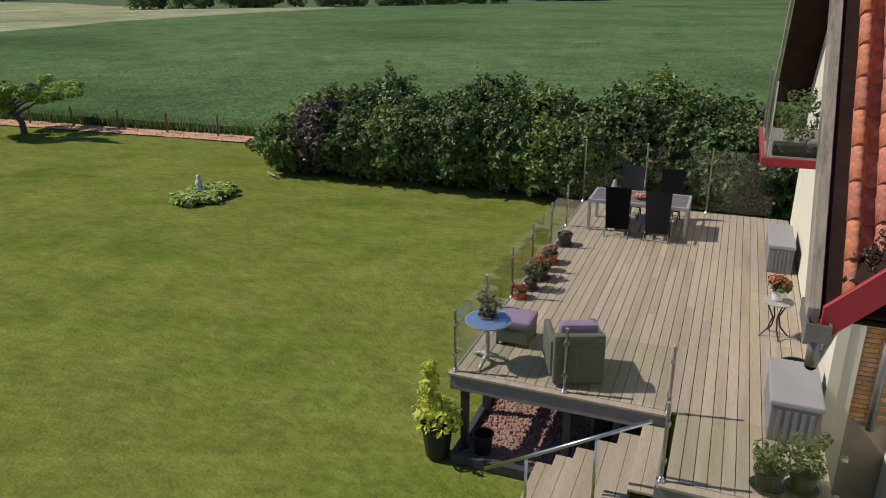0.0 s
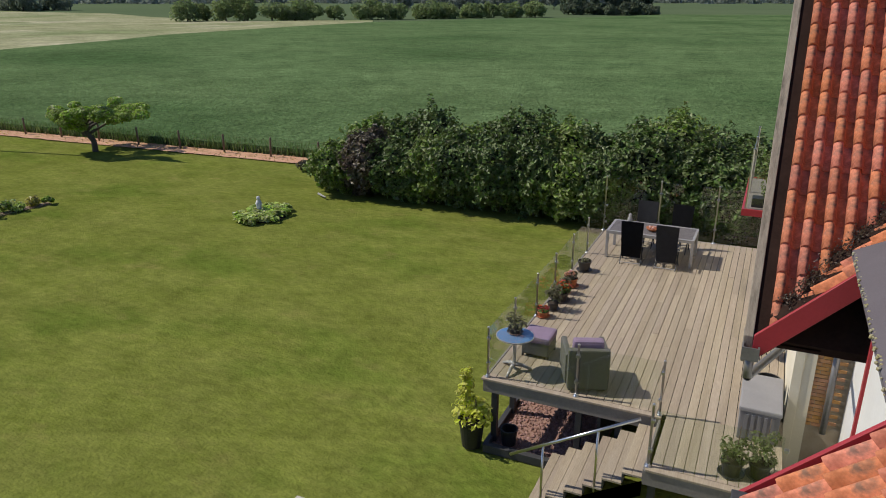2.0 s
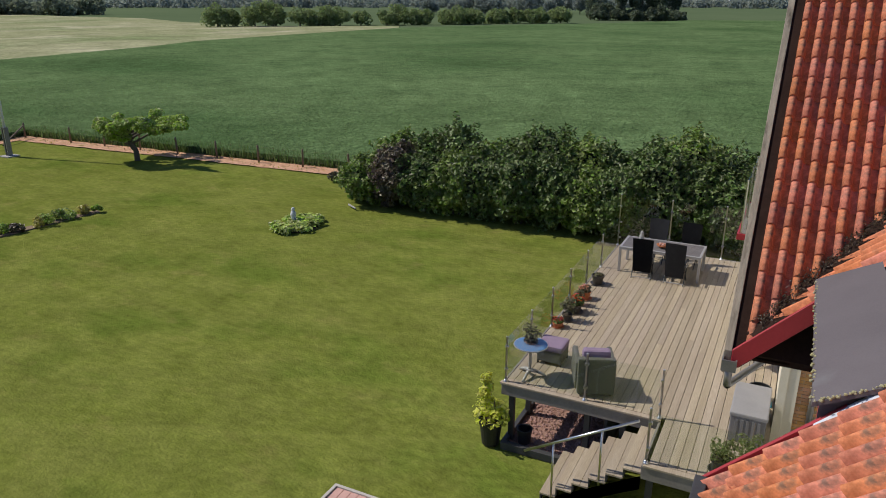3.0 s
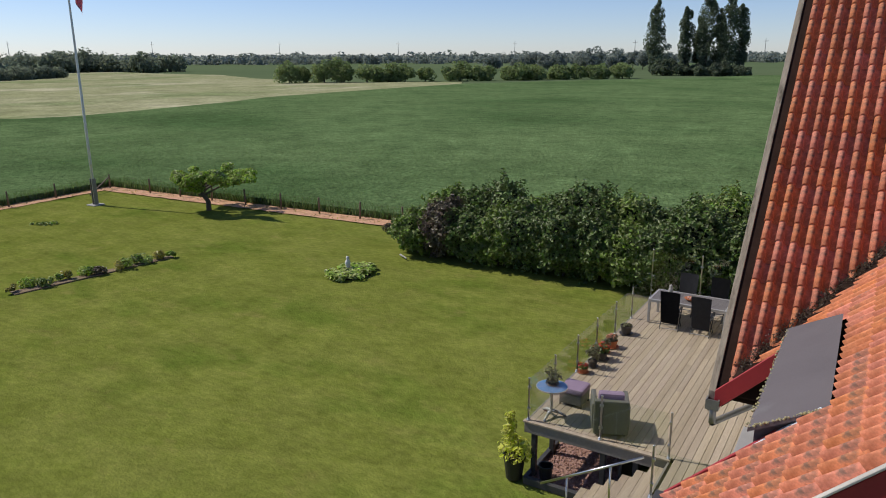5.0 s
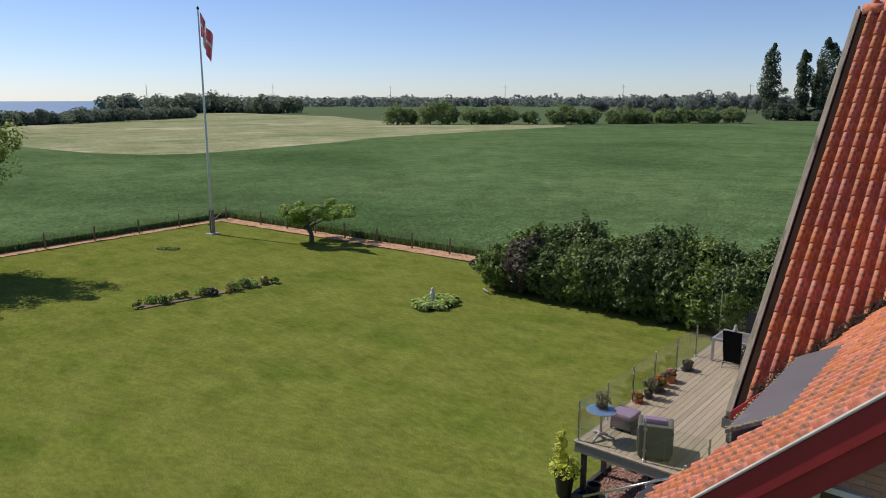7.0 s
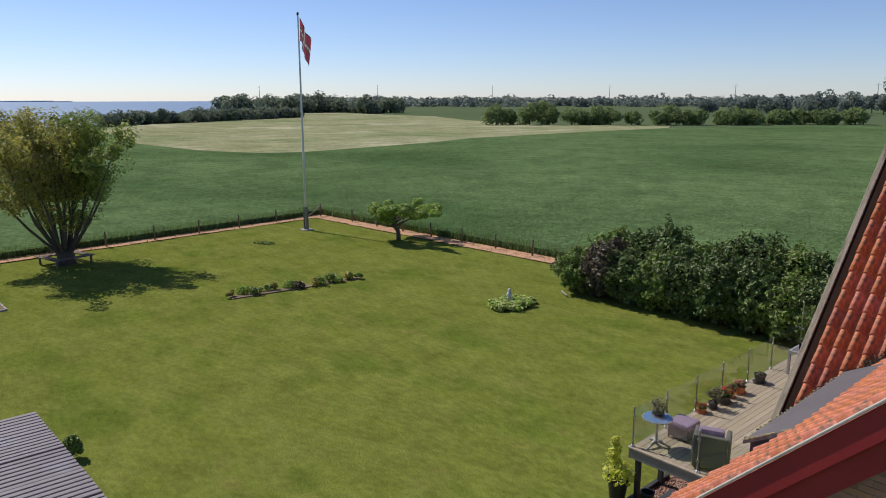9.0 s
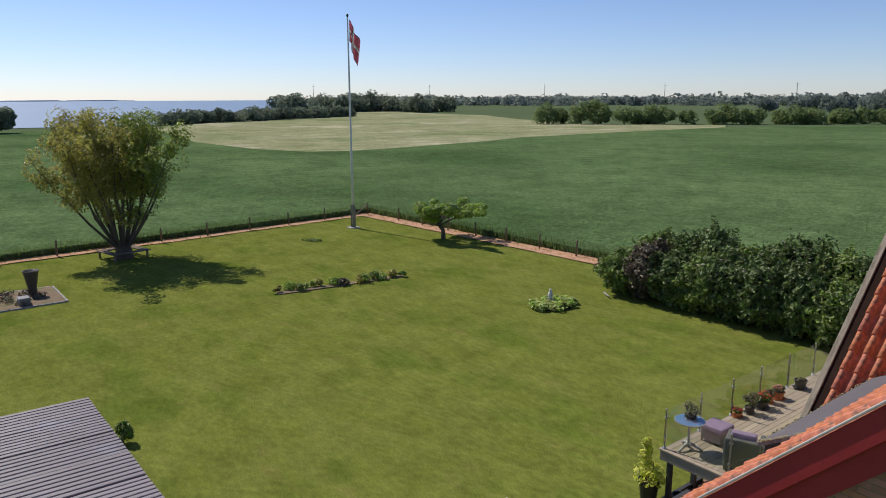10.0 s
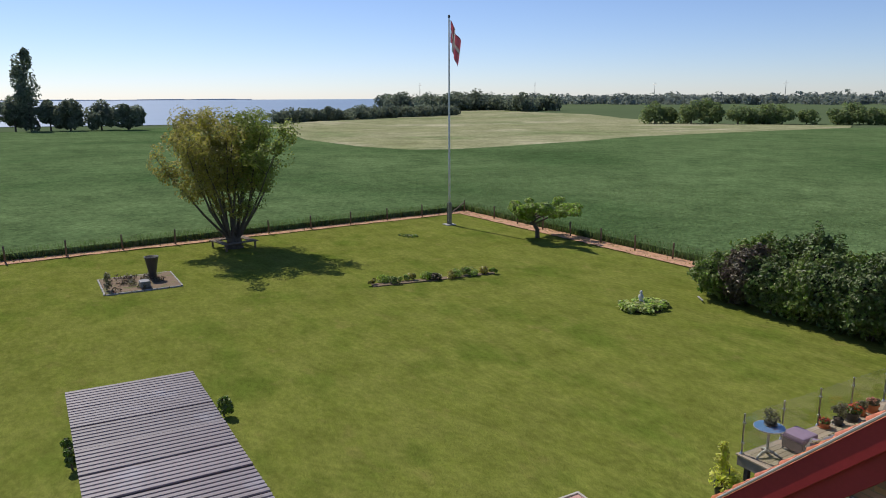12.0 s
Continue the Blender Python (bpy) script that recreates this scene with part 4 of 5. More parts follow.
slab(bm, [(WX, WYN + 0.1, EZ - 0.34), (WRX, WYN + 0.1, WRZ - 0.34), (WRX, -7.35, WRZ - 0.34), (WX, -7.35, EZ - 0.34)], 0.02)
part("soffit", bm, M["redpaint"], house)
# far verge of the wing's low part and the verge across the notch
sloped_board("bargeboard", (WX - 0.12, NOTCH[0] + 0.0, zw(WX - 0.12) + 0.0), (5.35, NOTCH[0], zw(5.35) + 0.0), (0, 1, 0), 0.2, 0.05, M["redpaint"], "red painted verge board")
sloped_board("bargeboard", (WX - 0.1, NOTCH[1] - 0.05, zw(WX - 0.1) + 0.05), (5.5, NOTCH[1] - 0.05, zw(5.5) + 0.05), (0, 1, 0), 0.33, 0.05, M["redpaint"], "red painted bargeboard over the recess")
bm = B()
slab(bm, [(WX - 0.05, NOTCH[1], zw(WX - 0.05) - 0.16), (5.2, NOTCH[1], zw(5.2) - 0.16), (5.2, -2.2, zw(5.2) - 0.16), (WX - 0.05, -2.2, zw(WX - 0.05) - 0.16)], 0.02)
part("soffit", bm, M["redpaint"], house)
# shed dormer over the recess
FXD, FZD, RXD, RZD = 5.08, 5.38, 5.8, 5.83
dormer = thing("dormer", "shed dormer covered with grey roofing felt", "dormer")
bm = B()
slab(bm, [(FXD, -5.75, FZD), (RXD, -5.85, RZD), (RXD - 0.06, -2.6, RZD - 0.05), (FXD, -2.45, FZD)], 0.05)
part("felt_roof", bm, M["felt"], dormer, "grey roofing felt with mossy edge")
part("front_wall", box(B(), 5.36, -5.65, 2.2, 5.42, -3.1, 5.28), M["white"], dormer, "white boarded dormer front")
part("red_trim", box(B(), 5.33, -3.16, 2.2, 5.43, -3.08, 5.26), M["redpaint"], dormer, "red painted corner trim")
wp = B()
a = [wp.verts.new(p) for p in ((5.14, -5.68, 4.9), (5.14, -5.68, FZD - 0.02), (RXD - 0.02, -5.74, RZD - 0.05), (5.5, -5.72, 5.2))]
wp.faces.new(a)
bmesh.ops.solidify(wp, geom=wp.faces, thickness=0.04)
part("cheek", wp, M["lead"], dormer, "dull zinc dormer cheek")
bm = B()
slab(bm, [(5.12, -5.86, zw(5.12) - 0.01), (5.75, -5.9, zw(5.75) + 0.0), (5.72, -5.76, zw(5.72) + 0.0), (5.12, -5.72, zw(5.12) - 0.01)], 0.03)
part("flashing", bm, M["flash"], dormer, "white flashing strip")
mb = B()
rm = random.Random(3)
for k in range(150):
    f = rm.random()
    x, y, z = (FXD + rm.uniform(-0.02, 0.03), -5.75 + 3.25 * f, FZD + 0.005) if k < 90 else (FXD + (RXD - FXD) * f, -5.77 - 0.08 * f + rm.uniform(-0.02, 0.04), FZD + (RZD - FZD) * f + 0.01)
    bmesh.ops.create_icosphere(mb, subdivisions=1, radius=rm.uniform(0.006, 0.018), matrix=Matrix.Translation((x, y, z)))
tagged(part("moss", mb, M["moss"], dormer, "yellow-grey moss along the felt edge"), kind="stuff")
# gutters and downpipe
gut = thing("gutter", "zinc box gutter with a bent downpipe", "gutter")
part("box_gutter", box(box(B(), 4.14, -2.85, 4.06, 4.16, -2.3, 4.22), 4.16, -2.85, 4.06, 4.31, -2.3, 4.08, 0.003), M["zinc"], gut)
part("gutter_end", box(B(), 4.14, -2.87, 4.06, 4.33, -2.85, 4.22), M["zinc"], gut)
part("outer_side", box(B(), 4.31, -2.85, 4.06, 4.33, -2.3, 4.22), M["zinc"], gut)
bm = B()
limb(bm, [Vector((4.24, -2.75, 4.07)), Vector((4.24, -2.75, 3.8)), Vector((5.0, 0.4, 3.2)), Vector((5.5, 0.52, 3.0)), Vector((5.5, 0.52, 1.4))], 0.05, 0.05, 12)
part("downpipe", bm, M["zinc"], gut, smooth=True)
part("main_gutter", box(B(), WX - 0.14, WYN + 0.05, EZ - 0.12, WX - 0.02, NOTCH[0] - 0.05, EZ - 0.02, 0.01), M["darkwood"], gut, "dark eaves gutter")
# upper-floor door and balcony on the gable
balc = thing("balcony", "small balcony with red fascia and glass sides on the gable", "balcony")
part("floor", box(B(), 3.86, 2.1, 4.42, GX - 0.005, 4.6, 4.5), M["greywood"], balc)
for a in ((3.82, 2.06, 4.39, GX - 0.01, 2.1, 4.51), (3.82, 4.6, 4.39, GX - 0.01, 4.64, 4.51), (3.82, 2.1, 4.39, 3.86, 4.6, 4.51)):
    part("fascia", box(B(), *a, 0.006), M["redpaint"], balc, "red painted fascia")
for x, y in ((3.89, 2.13), (3.89, 3.35), (3.89, 4.55), (4.85, 2.13)):
    part("post", rod(B(), (x, y, 4.5), (x, y, 5.55), 0.021, seg=10), M["steel"], balc)
g = part("pane", box(B(), 3.93, 2.125, 4.58, 4.82, 2.135, 5.5), M["glass"], balc)
g.visible_shadow = False
for y0, y1 in ((2.17, 3.31), (3.39, 4.51)):
    g = part("pane", box(B(), 3.885, y0, 4.58, 3.895, y1, 5.5), M["glass"], balc)
    g.visible_shadow = False
win = thing("window_1", "white framed balcony window in the gable", "window", kind="structure")
for y0, y1 in ((2.1, 2.25), (4.0, 4.15)):
    part("window_frame", box(B(), GX - 0.06, y0, 4.55, GX - 0.002, y1, 6.75, 0.005), M["white"], win)
part("window_frame", box(B(), GX - 0.06, 2.25, 6.6, GX - 0.002, 4.0, 6.75, 0.005), M["white"], win)
part("pane", box(B(), GX - 0.03, 2.25, 4.55, GX - 0.004, 4.0, 6.6), M["window"], win)
trough = thing("planter_box", "black trough with tall green plants on the balcony", "planter", (4.28, 2.4, 4.5))
part("trough", box(B(), -0.32, -0.13, 0, 0.32, 0.13, 0.16, 0.015), M["plastic"], trough)
part("foliage", clump_crown(np.random.default_rng(8), [(random.uniform(-0.2, 0.25), random.uniform(-0.08, 0.12), 0.24 + 0.06 * k, 0.11, 1.1) for k in range(11)], 45, 0.045, M["leaf_tomato"], "foliage"), None, trough)
gw = thing("window_2", "white framed window in the brick gable", "window", kind="structure")
for a in ((6.4, 4.6, 6.46, 5.88), (7.5, 4.6, 7.56, 5.88), (6.46, 5.82, 7.5, 5.88), (6.46, 4.6, 7.5, 4.66)):
    part("window_frame", box(B(), a[0], -7.39, a[1], a[2], -7.348, a[3]), M["white"], gw)
part("pane", box(B(), 6.46, -7.37, 4.66, 7.5, -7.352, 5.82), M["window"], gw)

# ---- deck ----
deck = thing("deck", "raised weathered timber deck on dark posts", "deck", kind="structure")
part("fascia", box(B(), -0.06, -0.06, 1.12, 3.1, -0.02, 1.355, 0.004), M["greywood"], deck, "grey front fascia")
part("fascia", box(B(), 3.08, -1.58, 1.12, 4.95, -1.54, 1.355, 0.004), M["greywood"], deck)
part("fascia", box(B(), -0.08, -0.02, 1.12, -0.04, 9.72, 1.355, 0.004), M["greywood"], deck)
part("fascia", box(B(), 3.06, -1.54, 1.12, 3.1, -0.06, 1.355, 0.004), M["greywood"], deck)
for y in np.arange(0.3, 9.7, 0.6):
    part("joist", box(B(), -0.03, y - 0.025, 1.15, 4.9, y + 0.025, 1.35), M["darkwood"], deck)
for x, y in ((0.12, 0.1), (0.12, 1.15), (0.12, 3.3), (0.12, 5.5), (0.12, 7.6), (0.12, 9.5), (1.7, 0.1), (2.4, 0.1), (1.7, 3.3), (3.3, 3.3), (3.3, 7.6), (3.2, -1.4), (4.7, -1.4)):
    part("post", box(B(), x - 0.055, y - 0.055, -0.05, x + 0.055, y + 0.055, 1.15, 0.005), M["darkwood"], deck)
part("ground_beam", box(B(), 0.05, -0.32, 0.0, 1.3, -0.2, 0.16, 0.006), M["darkwood"], deck)
part("ground_beam", box(B(), 0.02, -0.2, 0.0, 0.12, 1.6, 0.14, 0.006), M["darkwood"], deck)
part("backing", box(B(), 2.0, 0.25, 0.0, 2.06, 9.6, 1.12), M["darkwood"], deck)
part("edge_board", box(B(), -0.09, -0.09, 1.362, 3.1, 0.03, 1.4, 0.004), M["deck"], deck)
part("edge_board", box(B(), 3.1, -1.6, 1.362, 4.95, -1.47, 1.4, 0.004), M["deck"], deck)

# stair down from the deck
stair = thing("stair", "timber stair of wide board treads with steel handrail", "stair")
for k in range(6):
    z, x1 = 1.2 - 0.2 * k, 3.06 - 0.29 * k
    for j in range(2):
        part("tread", box(B(), x1 - 0.15 - 0.15 * j, -1.52, z - 0.035, x1 - 0.005 - 0.15 * j, -0.08, z, 0.003), M["deck"], stair)
    part("riser", box(B(), x1 - 0.3, -1.5, z - 0.2, x1 - 0.275, -0.1, z - 0.036), M["darkwood"], stair)
for y in (-1.5, -0.12):
    wp = B()
    a = [wp.verts.new(p) for p in ((3.06, y, 1.12), (1.25, y, -0.02), (1.6, y, -0.02), (3.06, y, 0.85))]
    wp.faces.new(a)
    bmesh.ops.solidify(wp, geom=wp.faces, thickness=0.04)
    part("stringer", wp, M["darkwood"], stair)
part("handrail", rod(B(), (2.95, -1.5, 2.16), (0.98, -1.5, 0.98), 0.024, seg=12), M["steel"], stair, "polished steel handrail", smooth=True)
for x, z0, z1 in ((2.36, 0.7, 1.8), (1.52, 0.1, 1.29)):
    part("rail_post", rod(B(), (x, -1.5, z0), (x, -1.5, z1), 0.02, seg=10), M["steel"], stair, smooth=True)


# glass balustrade
def rail_post(parent, x, y, h):
    p = part("post", lathe(B(), [(0.022, 0.0), (0.022, h - 0.015), (0.026, h - 0.012), (0.026, h), (0.012, h + 0.01)], 12, (x, y, DZ)), M["steel"], parent, smooth=True)
    part("base_plate", lathe(B(), [(0.05, 0), (0.05, 0.012), (0.035, 0.016), (0.035, 0.05), (0.024, 0.055)], 14, (x, y, DZ)), M["steel"], p, smooth=True)
    return p


def pane(parent, a, b, h0, h1, z=DZ):
    (x0, y0), (x1, y1) = a, b
    d = Vector((x1 - x0, y1 - y0, 0)).normalized()
    nrm = Vector((-d.y, d.x, 0)) * 0.004
    bm = B()
    q = [Vector((x0, y0, 0)) + d * 0.05, Vector((x1, y1, 0)) - d * 0.05]
    c = [q[0] + nrm, q[1] + nrm, q[1] - nrm, q[0] - nrm]
    slab(bm, [(p.x, p.y, z + h1) for p in c], h1 - h0)
    g = part("pane", bm, M["glass"], parent)
    g.visible_shadow = False
    for e, s in ((q[0], -1), (q[1], 1)):
        for hz in (0.22, 0.78):
            zz = z + h0 + (h1 - h0) * hz
            c0 = e + d * s * 0.04
            part("clamp", box(B(), c0.x - 0.03, c0.y - 0.03, zz - 0.025, c0.x + 0.03, c0.y + 0.03, zz + 0.025, 0.008), M["steel"], g, "steel glass clamp")


rail = thing("glass_balustrade", "clear glass balustrade on slim steel posts", "balustrade")
side = [(0.0, y) for y in (0.0, 1.45, 2.9, 4.3, 5.85, 7.4)]
for x, y in side:
    rail_post(rail, x, y, 1.0)
for a, b in zip(side, side[1:] + [(0.0, 9.6)]):
    pane(rail, a, b, 0.08, 0.97)
front = [(0.0, 0.0), (1.64, 0.0), (3.06, 0.0)]
for x, y in front[1:]:
    rail_post(rail, x, y, 1.0)
pane(rail, front[0], front[1], 0.08, 0.97)
pane(rail, front[1], front[2], 0.08, 0.97)
corner = [(3.12, -1.5), (4.9, -1.5)]
rail_post(rail, 3.12, -1.5, 1.05)
pane(rail, corner[0], corner[1], 0.08, 0.97)
screen = thing("glass_windscreen", "tall clear glass windscreen at the deck's end", "windscreen")
back = [(-0.05, 9.62), (1.5, 9.62), (3.04, 9.62), (4.55, 9.62)]
for x, y in back[:3]:
    rail_post(screen, x, y, 1.65)
for a, b in zip(back, back[1:]):
    pane(screen, a, b, 0.08, 1.6)

# gravel under the deck
sheet("gravel_bed", [(0.1, -0.25), (2.1, -0.25), (2.1, 3.0), (0.1, 3.0)], 0.03, M["gravel"], "red granite gravel below the deck", "gravel")
rng = np.random.default_rng(9)
gb = B()
bmesh.ops.create_icosphere(gb, subdivisions=1, radius=1.0)
gv = np.array([v.co[:] for v in gb.verts])
gf = np.array([[v.index for v in f.verts] for f in gb.faces])
gb.free()
cnt = 2600
gc = np.stack([rng.uniform(0.13, 2.0, cnt), rng.uniform(-0.22, 2.9, cnt), rng.uniform(0.03, 0.045, cnt)], 1)
gs = rng.uniform(0.012, 0.028, (cnt, 1, 1)) * rng.uniform(0.7, 1.3, (cnt, 1, 3))
vv = (gv[None] * gs + gc[:, None]).reshape(-1, 3)
ff = (gf[None] + (np.arange(cnt) * len(gv))[:, None, None]).reshape(-1, 3)
me = bpy.data.meshes.new("gravel")
me.from_pydata(vv.tolist(), [], ff.tolist())
me.materials.append(M["gravel"])
tagged(new("gravel", me), "loose red and grey gravel stones", "gravel", kind="stuff")


# ---- furniture and things on the deck ----
table = thing("dining_table", "grey aluminium garden table with dark slatted top", "table", (0.5, 7.3, DZ))
TL, TWD = 2.22, 1.12
for k in range(9):
    part("top_slat", box(B(), 0.06, 0.07 + 0.11 * k, 0.72, TL - 0.06, 0.17 + 0.11 * k, 0.74, 0.003), M["slate"], table)
for a in ((0, 0, TL, 0.065), (0, TWD - 0.065, TL, TWD), (0, 0.065, 0.06, TWD - 0.065), (TL - 0.06, 0.065, TL, TWD - 0.065)):
    part("frame", box(B(), a[0], a[1], 0.665, a[2], a[3], 0.745, 0.004), M["alu"], table, "pale aluminium frame")
for x in (0.0, TL - 0.07):
    for y in (0.0, TWD - 0.07):
        part("leg", box(B(), x, y, 0, x + 0.07, y + 0.07, 0.665, 0.004), M["alu"], table)


def chair_mesh():
    c = thing("dining_chair", "black textile high-backed folding garden chair", "chair", group="chairs round the table")
    part("seat", box(B(), -0.24, -0.2, 0.42, 0.24, 0.26, 0.46, 0.012), M["black"], c)
    bm = B()
    g = []
    for i in range(7):
        f = i / 6
        w, y, z = 0.245 + 0.035 * f, -0.2 - 0.17 * f, 0.2 + 1.0 * f
        g.append([bm.verts.new((-w, y, z)), bm.verts.new((-w * 0.4, y - 0.012, z + 0.008 * f)), bm.verts.new((w * 0.4, y - 0.012, z + 0.008 * f)), bm.verts.new((w, y, z))])
    for i in range(6):
        for j in range(3):
            bm.faces.new((g[i][j], g[i][j + 1], g[i + 1][j + 1], g[i + 1][j]))
    bmesh.ops.solidify(bm, geom=bm.faces, thickness=0.025)
    part("backrest", bm, M["black"], c)
    for sx in (-1, 1):
        part("front_leg", rod(B(), (0.26 * sx, -0.26, 0.0), (0.26 * sx, 0.24, 0.62), 0.014, seg=8), M["plastic"], c)
        part("rear_leg", rod(B(), (0.25 * sx, 0.26, 0.0), (0.25 * sx, -0.2, 0.5), 0.014, seg=8), M["plastic"], c)
        part("armrest", box(B(), 0.25 * sx - 0.025, -0.22, 0.62, 0.25 * sx + 0.025, 0.26, 0.645, 0.006), M["plastic"], c)
    part("stretcher", rod(B(), (-0.26, -0.24, 0.05), (0.26, -0.24, 0.05), 0.012, seg=8), M["alu"], c)
    return c


chair = chair_mesh()
chair.matrix_world = pose(1.22, 7.2, DZ, 0, 0, 3)
for x, y, r in ((2.12, 7.16, -2), (1.28, 8.62, 180), (2.2, 8.58, 176)):
    copy_thing(chair, pose(x, y, DZ, 0, 0, r))
bowl = thing("bowl", "shallow reddish bowl with shells on the table", "bowl", (1.62, 7.75, DZ + 0.745))
part("dish", lathe(B(), [(0.08, 0.0), (0.15, 0.04), (0.18, 0.08), (0.17, 0.08), (0.13, 0.05)], 18), M["terracotta"], bowl, smooth=True)
sb = B()
for k in range(9):
    bmesh.ops.create_icosphere(sb, subdivisions=1, radius=random.uniform(0.025, 0.04), matrix=Matrix.Translation((random.uniform(-0.1, 0.1), random.uniform(-0.1, 0.1), 0.085)))
part("filling", sb, M["pinkroof"], bowl)
single("bird_figure", lathe(B(), [(0.06, 0), (0.07, 0.03), (0.045, 0.06), (0.075, 0.14), (0.06, 0.22), (0.04, 0.25), (0.05, 0.3), (0.02, 0.34)], 14), M["stone"], "small grey stone figure on the table", "figurine", smooth=True, at=(0.98, 7.95, DZ + 0.745))

arm = thing("wicker_armchair", "grey woven wicker armchair with mauve cushions", "armchair", (1.62, 0.62, DZ), 22)
part("back", box(B(), -0.36, -0.47, 0.06, 0.36, -0.33, 0.82, 0.035), M["wicker"], arm)
for sx in (-1, 1):
    part("side_panel", box(B(), sx * 0.34 - 0.055, -0.34, 0.1, sx * 0.34 + 0.055, 0.42, 0.68, 0.04), M["wicker"], arm)
part("base", box(B(), -0.285, -0.34, 0.08, 0.285, 0.4, 0.3, 0.02), M["wicker"], arm)
part("seat_cushion", box(B(), -0.275, -0.3, 0.3, 0.275, 0.4, 0.44, 0.05), M["purple"], arm, "mauve seat cushion")
part("back_cushion", box(B(), -0.27, -0.36, 0.46, 0.27, -0.15, 0.94, 0.06), M["purple"], arm, "mauve back cushion")
for sx in (-0.3, 0.3):
    for y in (-0.36, 0.34):
        part("foot", rod(B(), (sx, y, 0), (sx, y, 0.1), 0.025, seg=8), M["plastic"], arm)
stool = thing("wicker_stool", "grey wicker footstool with a mauve cushion", "stool", (0.56, 1.3, DZ))
part("body", box(B(), -0.27, -0.27, 0.06, 0.27, 0.27, 0.34, 0.03), M["wicker"], stool)
part("cushion", box(B(), -0.285, -0.285, 0.31, 0.285, 0.285, 0.45, 0.05), M["purple"], stool, "mauve cushion")
for sx in (-0.25, 0.25):
    for y in (-0.23, 0.23):
        part("foot", rod(B(), (sx, y, 0), (sx, y, 0.07), 0.022, seg=8), M["plastic"], stool)
rt = thing("round_table", "round blue glass table on a pale aluminium pedestal", "table", (0.36, 0.42, DZ))
part("tabletop", lathe(B(), [(0.32, 0.715), (0.335, 0.72), (0.335, 0.728), (0.32, 0.732)], 36), M["bluetop"], rt, "blue glass top")
part("rim", lathe(B(), [(0.325, 0.7), (0.35, 0.705), (0.35, 0.726), (0.337, 0.726), (0.336, 0.712)], 36), M["alu"], rt)
part("column", lathe(B(), [(0.04, 0.1), (0.032, 0.2), (0.032, 0.65), (0.09, 0.7)], 16), M["alu"], rt, smooth=True)
for k in range(3):
    a = radians(120 * k + 25)
    bm = B()
    limb(bm, [Vector((0, 0, 0.14)), Vector((math.cos(a) * 0.15, math.sin(a) * 0.15, 0.11)), Vector((math.cos(a) * 0.33, math.sin(a) * 0.33, 0.015))], 0.045, 0.025, 8)
    part("leg", bm, M["alu"], rt, smooth=True)


def potted(name, label, at, r, h, pot_mat, clumps, leaf_m, leaf, per=40, saucer=True, flowers=None, seed=1):
    t = thing(name, label, "potted plant", at)
    part("pot", lathe(B(), [(r * 0.72, 0.012), (r * 0.95, h * 0.85), (r * 1.03, h * 0.86), (r * 1.03, h), (r * 0.9, h), (r * 0.88, h * 0.85)], 20), pot_mat, t, smooth=False)
    part("soil", lathe(B(), [(r * 0.86, h * 0.86), (r * 0.8, h * 0.9), (r * 0.2, h * 0.92)], 16), M["earth"], t)
    if saucer:
        part("saucer", lathe(B(), [(r * 0.9, 0), (r * 1.2, 0.03), (r * 1.15, 0.035), (r * 0.85, 0.011)], 20), pot_mat, t)
    g = np.random.default_rng(seed)
    part("foliage", clump_crown(g, clumps, per, leaf, leaf_m, "foliage", up=0.8), None, t)
    if flowers:
        part("flowers", clump_crown(g, [(x, y, z + rr * 0.4, rr * 0.9, q) for x, y, z, rr, q in clumps], 14, leaf * 0.9, flowers, "flowers", up=0.9), None, t, "bright blossoms")
    return t


potted("potted_plant", "black ribbed pot on a saucer with low succulents", (0.26, 6.08, DZ), 0.17, 0.26, M["darkpot"], [(0.0, 0.0, 0.27, 0.1, 0.5), (0.06, 0.04, 0.27, 0.08, 0.5)], M["leaf_grey"], 0.05, seed=2)
potted("potted_plant", "terracotta pot with spiky reddish plants", (0.22, 4.9, DZ), 0.17, 0.22, M["terracotta"], [(0.04 * math.cos(k), 0.08 * math.sin(k * 2), 0.26, 0.11, 0.9) for k in range(4)], M["leaf_grey"], 0.07, flowers=M["pinkflower"], seed=3)
potted("potted_plant", "small orange terracotta pot with grasses", (0.2, 4.45, DZ), 0.12, 0.2, M["terracotta"], [(0.05 * math.cos(k), 0.05 * math.sin(k * 2), 0.28, 0.1, 1.2) for k in range(3)], M["leaf_grey"], 0.06, seed=4)
potted("potted_plant", "dark pot with red geraniums beside the glass", (0.24, 3.97, DZ), 0.19, 0.22, M["darkpot"], [(0.1 * math.cos(k * 1.6), 0.1 * math.sin(k * 1.6), 0.3, 0.13, 0.8) for k in range(5)], M["leaf_hedge"], 0.06, flowers=M["redflower"], seed=5)
potted("potted_plant", "dark pot with a small grey-leaved bonsai", (0.23, 3.4, DZ), 0.13, 0.18, M["darkpot"], [(0.09 * math.cos(k * 1.9), 0.09 * math.sin(k * 1.9), 0.3 + 0.05 * k, 0.11, 0.9) for k in range(5)], M["leaf_grey"], 0.06, seed=6)
potted("potted_plant", "low terracotta dish with pink-red flowers", (0.14, 2.95, DZ), 0.13, 0.13, M["terracotta"], [(0.06 * math.cos(k * 1.6), 0.06 * math.sin(k * 1.6), 0.17, 0.09, 0.6) for k in range(4)], M["leaf_hedge"], 0.05, flowers=M["redflower"], seed=7)
